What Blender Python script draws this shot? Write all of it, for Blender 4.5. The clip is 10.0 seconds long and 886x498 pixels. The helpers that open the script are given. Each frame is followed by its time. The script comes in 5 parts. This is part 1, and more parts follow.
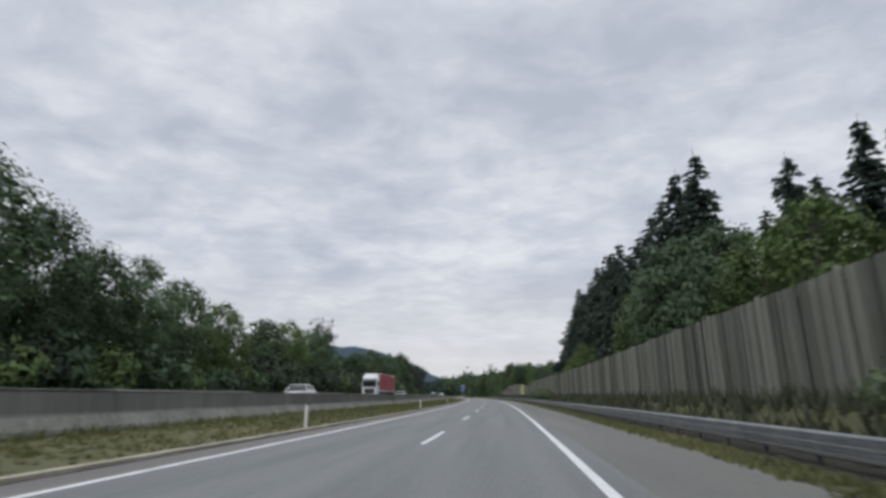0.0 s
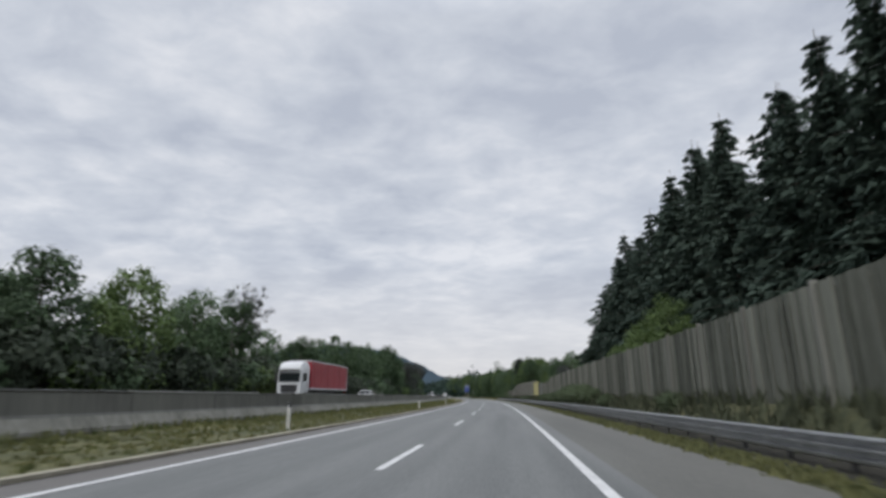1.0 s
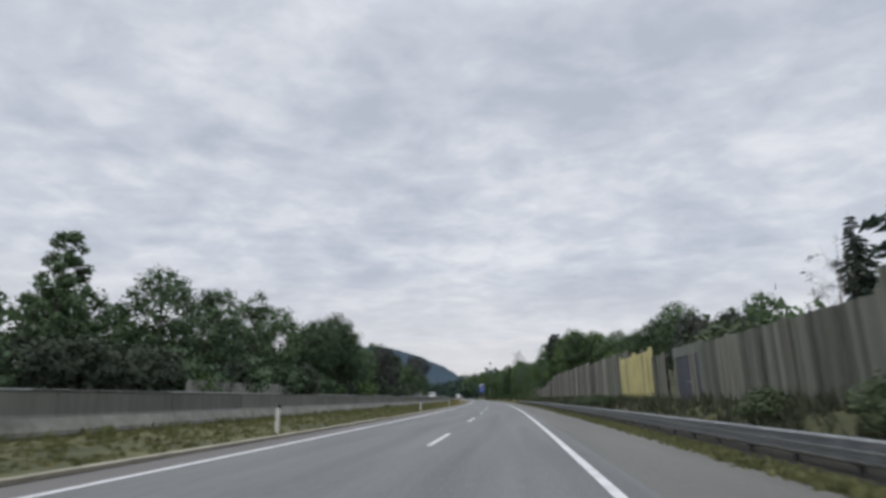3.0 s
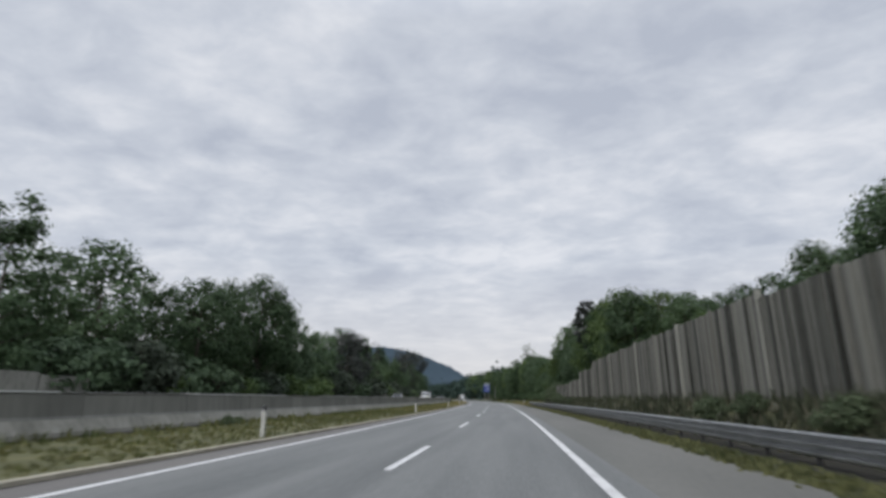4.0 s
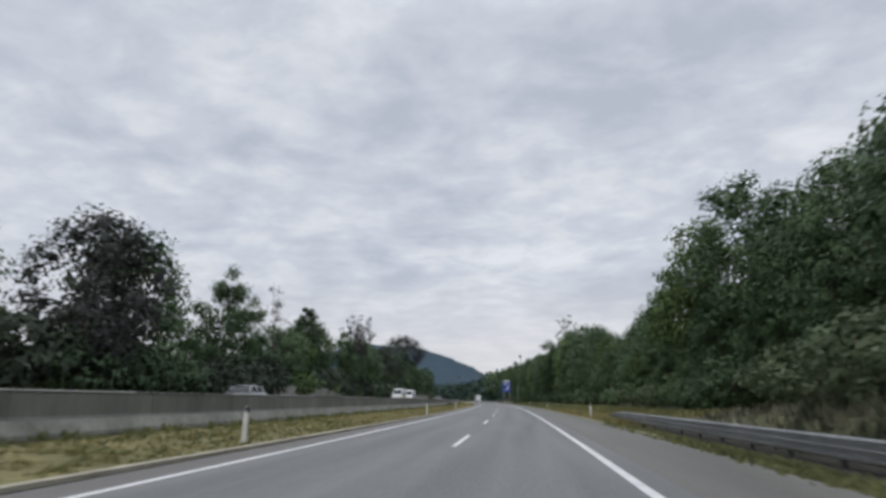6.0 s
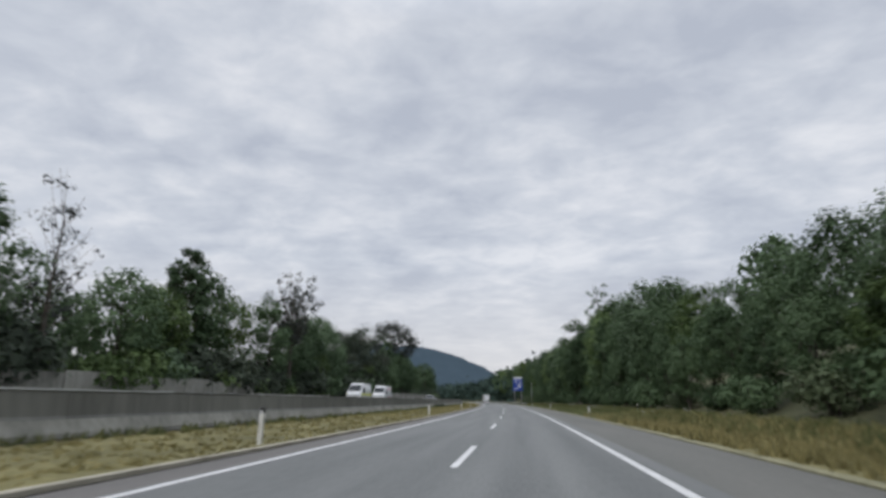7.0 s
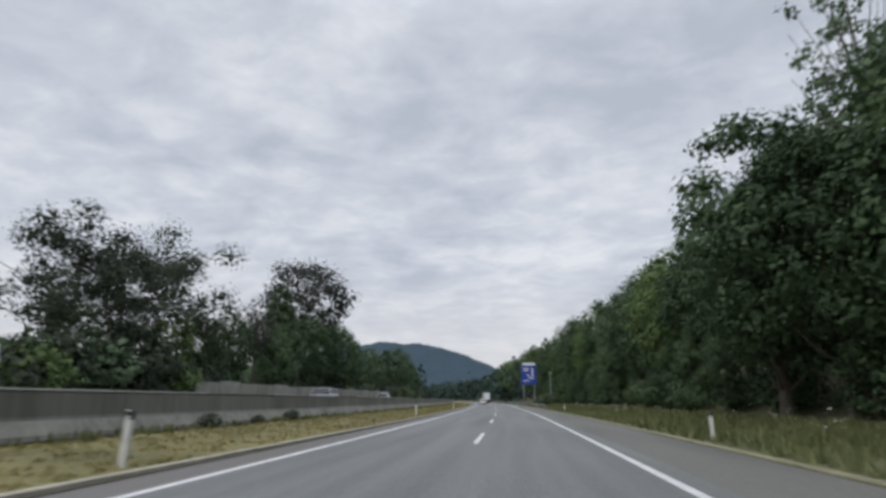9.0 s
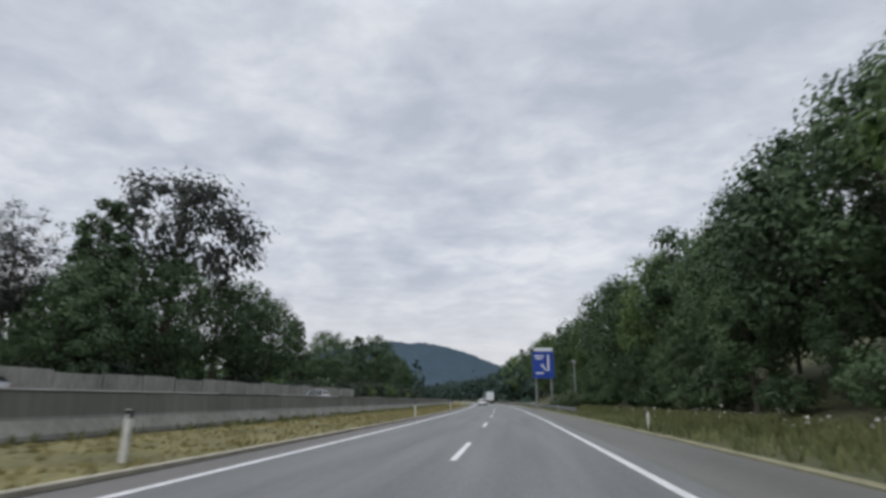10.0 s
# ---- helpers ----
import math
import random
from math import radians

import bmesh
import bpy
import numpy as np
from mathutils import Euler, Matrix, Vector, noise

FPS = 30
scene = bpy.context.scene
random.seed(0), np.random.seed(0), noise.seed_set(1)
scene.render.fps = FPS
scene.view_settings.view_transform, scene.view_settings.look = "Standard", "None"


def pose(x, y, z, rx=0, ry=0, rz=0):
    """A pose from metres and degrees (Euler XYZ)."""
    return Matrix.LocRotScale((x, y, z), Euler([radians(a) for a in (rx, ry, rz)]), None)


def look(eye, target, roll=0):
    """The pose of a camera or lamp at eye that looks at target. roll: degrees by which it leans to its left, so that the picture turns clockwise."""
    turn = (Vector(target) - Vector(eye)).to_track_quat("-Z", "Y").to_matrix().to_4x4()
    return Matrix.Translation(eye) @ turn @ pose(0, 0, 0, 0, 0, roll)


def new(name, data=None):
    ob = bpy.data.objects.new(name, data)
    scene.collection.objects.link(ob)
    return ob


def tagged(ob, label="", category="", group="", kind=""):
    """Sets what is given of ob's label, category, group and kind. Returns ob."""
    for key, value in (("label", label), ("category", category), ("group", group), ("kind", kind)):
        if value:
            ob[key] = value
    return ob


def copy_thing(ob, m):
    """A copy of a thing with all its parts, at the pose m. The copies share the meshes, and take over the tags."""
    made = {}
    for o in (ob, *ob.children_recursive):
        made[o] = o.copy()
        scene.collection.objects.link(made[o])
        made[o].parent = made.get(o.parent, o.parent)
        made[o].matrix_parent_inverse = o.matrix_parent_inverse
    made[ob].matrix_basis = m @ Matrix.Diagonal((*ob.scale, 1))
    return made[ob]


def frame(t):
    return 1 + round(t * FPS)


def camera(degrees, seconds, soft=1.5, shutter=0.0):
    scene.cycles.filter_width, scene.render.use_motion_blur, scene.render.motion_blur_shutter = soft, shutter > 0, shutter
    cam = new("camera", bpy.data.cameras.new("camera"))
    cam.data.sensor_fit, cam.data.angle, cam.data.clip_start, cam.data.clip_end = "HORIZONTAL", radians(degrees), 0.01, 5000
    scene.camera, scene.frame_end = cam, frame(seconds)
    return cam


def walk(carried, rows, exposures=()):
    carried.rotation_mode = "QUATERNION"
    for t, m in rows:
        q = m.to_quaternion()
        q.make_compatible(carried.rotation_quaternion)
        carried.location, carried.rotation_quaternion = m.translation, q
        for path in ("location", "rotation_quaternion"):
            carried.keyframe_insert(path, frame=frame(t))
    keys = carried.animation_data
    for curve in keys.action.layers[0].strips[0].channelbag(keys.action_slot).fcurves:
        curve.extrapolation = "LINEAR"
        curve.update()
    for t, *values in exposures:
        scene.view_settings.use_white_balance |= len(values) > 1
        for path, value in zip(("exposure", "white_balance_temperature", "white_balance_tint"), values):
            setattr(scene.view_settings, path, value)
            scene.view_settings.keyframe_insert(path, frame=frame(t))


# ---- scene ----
# ---------------------------------------------------------------- camera
cam = camera(78.58, 10.0, soft=3.2, shutter=0.15)
BEND = 4.407e-4            # the motorway turns left with this curvature (1 / m)
SPEED, SLOW, EYE = 34.783, -0.053, 1.21


def road(s, x, z=0.0):
    """A place s metres along the motorway and x metres right of its lane line."""
    a = BEND * s
    return Vector((-(1 - math.cos(a)) / BEND + math.cos(a) * x, math.sin(a) / BEND + math.sin(a) * x, z))


def heading(s):
    return math.degrees(BEND * s)


def stand(s, x, z=0.0, turn=0.0, size=1.0, lean=0.0):
    """A pose on the motorway: y runs along it."""
    return pose(*road(s, x, z), lean, 0, heading(s) + turn) @ Matrix.Scale(size, 4)


# seconds, metres right of the lane line, yaw against the road, pitch, roll
DRIVE = [
    (0.0, 2.26, 6.80, 15.18, 0.18), (0.5, 2.27, 6.68, 15.20, 0.17), (1.0, 2.25, 6.70, 15.26, 0.18),
    (1.5, 2.19, 6.80, 15.25, 0.05), (2.0, 2.19, 6.90, 15.25, -0.08), (2.5, 2.19, 7.10, 15.31, -0.10),
    (4.0, 2.23, 7.12, 15.47, 0.16), (4.5, 2.20, 7.20, 15.50, 0.12), (5.0, 2.12, 7.37, 15.56, 0.03),
    (5.5, 1.99, 7.58, 15.59, -0.08), (7.0, 1.31, 8.12, 15.62, -0.32), (7.5, 1.18, 8.06, 15.66, -0.30),
    (8.0, 1.08, 7.88, 15.74, -0.24), (8.5, 1.02, 7.52, 15.67, -0.26), (9.0, 1.07, 7.16, 15.57, -0.22),
    (9.5, 1.15, 7.06, 15.57, -0.23), (10.0, 1.24, 7.06, 15.59, -0.25),
]
rows = []
for t, side, yaw, pitch, roll in DRIVE:
    s = SPEED * t + SLOW * (t - 5) ** 2 / 2
    rows.append((t, pose(*road(s, side, EYE), 90 + pitch, roll, heading(s) + yaw)))
walk(cam, rows)

# ---------------------------------------------------------------- sky and light
world = bpy.data.worlds.new("overcast_sky")
scene.world = world
world.use_nodes = True
wn, wl = world.node_tree.nodes, world.node_tree.links
wn.clear()


def wnode(kind, **values):
    n = wn.new(kind)
    for k, v in values.items():
        n.inputs[k].default_value = v
    return n


def wmath(op, a, b=None):
    n = wn.new("ShaderNodeMath")
    n.operation = op
    for i, v in enumerate((a, b)):
        if v is None:
            continue
        if isinstance(v, (int, float)):
            n.inputs[i].default_value = v
        else:
            wl.new(v, n.inputs[i])
    return n.outputs[0]


SUN_UP, SUN_TURN = 50, 200
sky = wn.new("ShaderNodeTexSky")
sky.sky_type, sky.sun_disc = "NISHITA", False
sky.sun_elevation, sky.sun_rotation = radians(SUN_UP), radians(SUN_TURN)
way = wn.new("ShaderNodeTexCoord").outputs["Generated"]
xyz = wn.new("ShaderNodeSeparateXYZ")
wl.new(way, xyz.inputs[0])
up = wmath("MAXIMUM", xyz.outputs[2], 0.0)
lift = wmath("ADD", up, 0.16)
flat = wn.new("ShaderNodeCombineXYZ")
wl.new(wmath("DIVIDE", xyz.outputs[0], lift), flat.inputs[0])
wl.new(wmath("DIVIDE", xyz.outputs[1], lift), flat.inputs[1])
spin = wn.new("ShaderNodeMapping")
spin.inputs["Rotation"].default_value = (0, 0, radians(-28))
spin.inputs["Scale"].default_value = (0.95, 1.15, 1.0)
wl.new(flat.outputs[0], spin.inputs[0])
broad = wnode("ShaderNodeTexNoise", Scale=1.3, Detail=5.0, Roughness=0.55, Distortion=0.2)
fine = wnode("ShaderNodeTexNoise", Scale=5.0, Detail=5.0, Roughness=0.6, Distortion=0.3)
for n in (broad, fine):
    wl.new(spin.outputs[0], n.inputs["Vector"])
mixed = wmath("ADD", wmath("MULTIPLY", broad.outputs[0], 0.62), wmath("MULTIPLY", fine.outputs[0], 0.38))
ramp = wn.new("ShaderNodeValToRGB")
ramp.color_ramp.elements[0].position, ramp.color_ramp.elements[0].color = 0.38, (0.485, 0.525, 0.612, 1)
ramp.color_ramp.elements[1].position, ramp.color_ramp.elements[1].color = 0.62, (0.785, 0.805, 0.855, 1)
middle = ramp.color_ramp.elements.new(0.50)
middle.color = (0.610, 0.648, 0.722, 1)
wl.new(mixed, ramp.inputs[0])
# paler and warmer low over the horizon, and bright overhead where the cloud is thin
low = wn.new("ShaderNodeMapRange")
low.inputs["From Min"].default_value, low.inputs["From Max"].default_value = 0.03, 0.24
low.inputs["To Min"].default_value, low.inputs["To Max"].default_value = 0.75, 0.0
wl.new(up, low.inputs[0])
pale = wn.new("ShaderNodeMix")
pale.data_type = "RGBA"
wl.new(low.outputs[0], pale.inputs[0])
wl.new(ramp.outputs[0], pale.inputs[6])
pale.inputs[7].default_value = (0.735, 0.720, 0.735, 1)
over = wn.new("ShaderNodeMapRange")
over.inputs["From Min"].default_value, over.inputs["From Max"].default_value = 0.62, 0.98
over.inputs["To Min"].default_value, over.inputs["To Max"].default_value = 1.0, 2.2
wl.new(up, over.inputs[0])
cloud = wn.new("ShaderNodeBackground")
wl.new(pale.outputs[2], cloud.inputs[0])
wl.new(over.outputs[0], cloud.inputs[1])
clear = wn.new("ShaderNodeBackground")
clear.inputs[1].default_value = 0.10
wl.new(sky.outputs[0], clear.inputs[0])
blend = wn.new("ShaderNodeMixShader")
blend.inputs[0].default_value = 0.94
wl.new(clear.outputs[0], blend.inputs[1])
wl.new(cloud.outputs[0], blend.inputs[2])
wout = wn.new("ShaderNodeOutputWorld")
wl.new(blend.outputs[0], wout.inputs[0])

sun = new("sun", bpy.data.lights.new("sun", "SUN"))
sun.data.energy, sun.data.angle, sun.data.color = 1.2, radians(25), (1.0, 0.97, 0.93)
sun.matrix_world = look((0, 0, 50), (math.sin(radians(SUN_TURN + 180)) * 40, math.cos(radians(SUN_TURN + 180)) * 40, 50 - 40 * math.tan(radians(SUN_UP))))
scene.view_settings.exposure = 0.0


# ---------------------------------------------------------------- materials
def material(name, dark, light, rough=0.7, scale=3.0, fine_scale=40.0, bump=0.2, metal=0.0, coords="Object",
             stretch=(1, 1, 1), own=0.0, island=0.0, thin=0.0, specular=0.5, spread=0.22):
    """A surface that wanders between two colours at two scales, with fine relief."""
    m = bpy.data.materials.new(name)
    m.use_nodes = True
    n, l = m.node_tree.nodes, m.node_tree.links
    n.clear()
    co = n.new("ShaderNodeTexCoord")
    mp = n.new("ShaderNodeMapping")
    mp.inputs["Scale"].default_value = stretch
    l.new(co.outputs[coords], mp.inputs[0])
    a = n.new("ShaderNodeTexNoise")
    a.inputs["Scale"].default_value, a.inputs["Detail"].default_value = scale, 5
    b = n.new("ShaderNodeTexNoise")
    b.inputs["Scale"].default_value, b.inputs["Detail"].default_value = fine_scale, 3
    l.new(mp.outputs[0], a.inputs["Vector"])
    l.new(mp.outputs[0], b.inputs["Vector"])

    def add(x, y, k):
        w = n.new("ShaderNodeMath")
        w.operation = "MULTIPLY_ADD"
        l.new(y, w.inputs[0])
        w.inputs[1].default_value = k
        if isinstance(x, float):
            w.inputs[2].default_value = x
        else:
            l.new(x, w.inputs[2])
        return w.outputs[0]
    v = add(-0.15, a.outputs[0], 0.75)
    v = add(v, b.outputs[0], 0.55)
    if own:
        v = add(v, n.new("ShaderNodeObjectInfo").outputs["Random"], own)
    if island:
        v = add(v, n.new("ShaderNodeNewGeometry").outputs["Random Per Island"], island)
    r = n.new("ShaderNodeMapRange")
    mid, half = 0.5 + 0.5 * (own + island), spread + 0.26 * (own + island)
    r.inputs["From Min"].default_value, r.inputs["From Max"].default_value = mid - half, mid + half
    l.new(v, r.inputs[0])
    c = n.new("ShaderNodeMix")
    c.data_type = "RGBA"
    l.new(r.outputs[0], c.inputs[0])
    c.inputs[6].default_value, c.inputs[7].default_value = (*dark, 1), (*light, 1)
    p = n.new("ShaderNodeBsdfPrincipled")
    l.new(c.outputs[2], p.inputs["Base Color"])
    p.inputs["Roughness"].default_value, p.inputs["Metallic"].default_value = rough, metal
    p.inputs["Specular IOR Level"].default_value = specular
    if bump:
        k = n.new("ShaderNodeBump")
        k.inputs["Strength"].default_value, k.inputs["Distance"].default_value = bump, 0.02
        l.new(b.outputs[0], k.inputs["Height"])
        l.new(k.outputs[0], p.inputs["Normal"])
    o = n.new("ShaderNodeOutputMaterial")
    if thin:
        tr = n.new("ShaderNodeBsdfTranslucent")
        l.new(c.outputs[2], tr.inputs[0])
        mx = n.new("ShaderNodeMixShader")
        mx.inputs[0].default_value = thin
        l.new(p.outputs[0], mx.inputs[1])
        l.new(tr.outputs[0], mx.inputs[2])
        l.new(mx.outputs[0], o.inputs[0])
    else:
        l.new(p.outputs[0], o.inputs[0])
    return m


ASPHALT = material("asphalt", (0.094, 0.100, 0.099), (0.186, 0.192, 0.187), 0.62, 0.8, 30, 0.25, coords="UV", stretch=(1.5, 0.07, 1))
SHOULDER = material("shoulder_asphalt", (0.098, 0.098, 0.089), (0.170, 0.167, 0.151), 0.7, 0.5, 24, 0.3, coords="UV", stretch=(1.0, 0.12, 1))
PAINT = material("road_paint", (0.50, 0.50, 0.50), (0.80, 0.80, 0.80), 0.55, 2.0, 30, 0.2)
CONCRETE = material("concrete", (0.081, 0.083, 0.074), (0.241, 0.241, 0.217), 0.85, 0.45, 4.5, 0.3, stretch=(1, 1, 0.16), own=0.22, spread=0.34)
PALE_CONCRETE = material("pale_concrete", (0.155, 0.153, 0.132), (0.345, 0.340, 0.300), 0.85, 0.5, 5, 0.3, stretch=(1, 1, 0.35))
# pale tone that imitates the bright guardrail top behind the median wall
PALE_CAP = material("pale_cap", (0.40, 0.41, 0.40), (0.62, 0.63, 0.62), 0.7, 1.0, 8, 0.2)
# soil taken down to near black, so its colour carries shade as well
SHADED_SOIL = material("shaded_soil", (0.012, 0.012, 0.009), (0.038, 0.034, 0.024), 0.95, 1.2, 9, 0.5)
MARGIN = material("margin_asphalt", (0.105, 0.100, 0.095), (0.170, 0.160, 0.150), 0.75, 0.6, 26, 0.3, coords="UV", stretch=(1.2, 0.08, 1))
KERB = material("kerb_concrete", (0.27, 0.25, 0.195), (0.52, 0.485, 0.39), 0.9, 0.8, 10, 0.4)
EDGING = material("overgrown_edging", (0.15, 0.145, 0.085), (0.30, 0.285, 0.18), 0.9, 0.8, 10, 0.4)
GROUND = material("meadow_soil", (0.036, 0.046, 0.020), (0.125, 0.118, 0.055), 0.95, 0.22, 5, 0.6)
DRY_GRASS = material("dry_grass", (0.049, 0.060, 0.019), (0.194, 0.183, 0.067), 0.85, 0.15, 2.5, 0, island=0.45, thin=0.25)
GREEN_GRASS = material("green_grass", (0.050, 0.075, 0.024), (0.20, 0.20, 0.080), 0.85, 0.2, 2.5, 0, island=0.45, thin=0.25)
BARK = material("bark", (0.045, 0.038, 0.030), (0.13, 0.11, 0.09), 0.9, 2.0, 14, 0.6, stretch=(1, 1, 0.2))
LEAVES = material("broad_leaves", (0.027, 0.051, 0.022), (0.134, 0.201, 0.103), 0.7, 0.55, 2.2, 0, specular=0.25, own=0.35, island=0.20, spread=0.17, thin=0.22)
BRIGHT_LEAVES = material("bright_leaves", (0.045, 0.075, 0.022), (0.168, 0.240, 0.090), 0.7, 0.55, 2.2, 0, specular=0.25, own=0.3, island=0.20, spread=0.17, thin=0.25)
GREY_LEAVES = material("greyish_leaves", (0.040, 0.066, 0.034), (0.143, 0.209, 0.116), 0.7, 0.55, 2.2, 0, specular=0.25, own=0.3, island=0.20, spread=0.17, thin=0.2)
DARK_LEAVES = material("dark_leaves", (0.024, 0.034, 0.022), (0.090, 0.112, 0.078), 0.7, 0.55, 2.2, 0, specular=0.2, own=0.3, island=0.20, spread=0.17, thin=0.15)
DULL_LEAVES = material("purplish_leaves", (0.027, 0.030, 0.028), (0.088, 0.098, 0.088), 0.7, 0.55, 2.2, 0, specular=0.2, own=0.3, island=0.20, spread=0.17, thin=0.15)
NEEDLES = material("spruce_needles", (0.029, 0.045, 0.037), (0.090, 0.122, 0.098), 0.9, 0.3, 3, 0, specular=0.1, own=0.3, island=0.28, spread=0.15, thin=0.08)
# aerial haze is put into these two leaf colours as a blue tint
HAZED_FAR_LEAVES = material("hazed_ridge_leaves", (0.042, 0.064, 0.084), (0.062, 0.090, 0.114), 0.95, 0.006, 0.05, 0, specular=0.05, spread=0.3)
HAZED_MID_LEAVES = material("hazed_wood_leaves", (0.026, 0.044, 0.038), (0.066, 0.098, 0.080), 0.9, 0.05, 0.4, 0, island=0.3, specular=0.1)
STEEL = material("galvanised_steel", (0.27, 0.28, 0.29), (0.52, 0.53, 0.54), 0.42, 2.0, 16, 0.1, metal=0.8)
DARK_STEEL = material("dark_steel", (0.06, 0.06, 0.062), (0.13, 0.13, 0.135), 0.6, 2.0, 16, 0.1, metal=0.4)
POST_TIMBER = material("bleached_post_timber", (0.16, 0.16, 0.14), (0.34, 0.34, 0.30), 0.85, 0.9, 9, 0.4, stretch=(3, 3, 0.25), own=0.5)
TIMBER = material("weathered_timber", (0.030, 0.031, 0.025), (0.272, 0.268, 0.234), 0.85, 0.9, 9, 0.5, stretch=(3, 3, 0.25), own=0.30, island=0.95, spread=0.18)
SLAT_TIMBER = material("weathered_slat_timber", (0.032, 0.033, 0.026), (0.245, 0.242, 0.211), 0.85, 0.9, 9, 0.5, stretch=(3, 3, 0.25), own=0.9, spread=0.22)
GREY_TIMBER = material("grey_timber", (0.049, 0.054, 0.041), (0.214, 0.221, 0.184), 0.85, 0.9, 9, 0.5, stretch=(3, 3, 0.25), own=0.30, island=0.70, spread=0.18)
CAR_WHITE = material("white_car_paint", (0.62, 0.63, 0.64), (0.74, 0.75, 0.76), 0.25, 1.5, 30, 0.0)
CAR_SILVER = material("silver_car_paint", (0.32, 0.33, 0.35), (0.44, 0.45, 0.47), 0.3, 1.5, 30, 0.0, metal=0.5)
RED_TARP = material("red_tarpaulin", (0.27, 0.022, 0.034), (0.40, 0.050, 0.062), 0.55, 0.8, 8, 0.2)
GLASS = material("tinted_glass", (0.012, 0.016, 0.018), (0.025, 0.03, 0.032), 0.06, 1, 10, 0.0)
RUBBER = material("tyre_rubber", (0.012, 0.012, 0.012), (0.03, 0.03, 0.03), 0.8, 6, 60, 0.2)
PLASTIC = material("black_plastic", (0.018, 0.018, 0.019), (0.04, 0.04, 0.042), 0.6, 4, 40, 0.1)
LAMP = material("lamp_glass", (0.55, 0.56, 0.58), (0.75, 0.76, 0.78), 0.1, 4, 40, 0.0)
TAIL = material("tail_lamp_red", (0.25, 0.01, 0.01), (0.45, 0.02, 0.02), 0.2, 4, 40, 0.0)
POST_WHITE = material("white_post_plastic", (0.52, 0.52, 0.49), (0.76, 0.75, 0.71), 0.5, 3, 30, 0.1)
BLUE = material("blue_sign_film", (0.010, 0.040, 0.26), (0.020, 0.065, 0.38), 0.4, 1, 12, 0.0)
SIGN_WHITE = material("white_sign_film", (0.62, 0.64, 0.68), (0.76, 0.78, 0.80), 0.4, 1, 12, 0.0)
YELLOW = material("pale_yellow_paint", (0.40, 0.37, 0.17), (0.58, 0.53, 0.26), 0.55, 1, 10, 0.1)
YELLOW_BAND = material("bright_yellow_film", (0.50, 0.52, 0.04), (0.66, 0.68, 0.08), 0.4, 1, 10, 0.0)
GREEN_PANEL = material("grey_green_panel", (0.12, 0.135, 0.115), (0.20, 0.22, 0.19), 0.7, 0.7, 8, 0.2)
BED = material("grass_bed", (0.035, 0.044, 0.017), (0.145, 0.139, 0.060), 0.95, 0.35, 4, 0.6)
STRAW_BED = material("straw_bed", (0.066, 0.064, 0.024), (0.225, 0.200, 0.082), 0.95, 0.35, 4, 0.6)
DOOR_BLUE = material("bluish_door_paint", (0.040, 0.042, 0.060), (0.075, 0.078, 0.10), 0.5, 2, 20, 0.1)
SHRUB_LEAVES = material("shrub_leaves", (0.049, 0.070, 0.036), (0.156, 0.200, 0.112), 0.7, 0.55, 2.2, 0, specular=0.25, own=0.3, island=0.20, spread=0.17, thin=0.2)
STRAW = material("straw_grass", (0.112, 0.104, 0.040), (0.385, 0.335, 0.150), 0.85, 0.15, 2.5, 0, island=0.45, thin=0.25)
VERGE_GRASS = material("verge_grass", (0.066, 0.088, 0.033), (0.255, 0.270, 0.120), 0.85, 0.15, 2.5, 0, island=0.45, thin=0.25)
SHOULDER_GRASS = material("shoulder_grass", (0.064, 0.078, 0.031), (0.216, 0.218, 0.092), 0.85, 0.2, 2.5, 0, island=0.45, thin=0.25)
DARK_WEEDS = material("dark_weeds", (0.026, 0.033, 0.019), (0.105, 0.118, 0.070), 0.9, 0.3, 3, 0, island=0.5, thin=0.15)
WITHERED = material("withered_weeds", (0.058, 0.060, 0.038), (0.235, 0.228, 0.160), 0.9, 0.3, 3, 0, island=0.5, thin=0.15)
FLOWER = material("white_umbels", (0.42, 0.42, 0.36), (0.7, 0.7, 0.62), 0.8, 3, 20, 0.0, island=0.4)


# ---------------------------------------------------------------- helpers for meshes
def mesh_of(name, verts, faces, mat, smooth=False):
    me = bpy.data.meshes.new(name)
    me.from_pydata([tuple(v) for v in verts], [], faces)
    me.materials.append(mat)
    if smooth:
        me.polygons.foreach_set("use_smooth", [True] * len(me.polygons))
    me.update()
    return me


def from_bm(name, bm, mat, smooth=False):
    me = bpy.data.meshes.new(name)
    bmesh.ops.recalc_face_normals(bm, faces=bm.faces[:])
    bm.to_mesh(me)
    bm.free()
    me.materials.append(mat)
    if smooth:
        me.polygons.foreach_set("use_smooth", [True] * len(me.polygons))
    return me


def part(name, bm, mat, parent, label="", smooth=False):
    """One mesh object under a thing or a part."""
    ob = new(name, bm if isinstance(bm, bpy.types.Mesh) else from_bm(name, bm, mat, smooth))
    ob.parent = parent
    return tagged(ob, label)


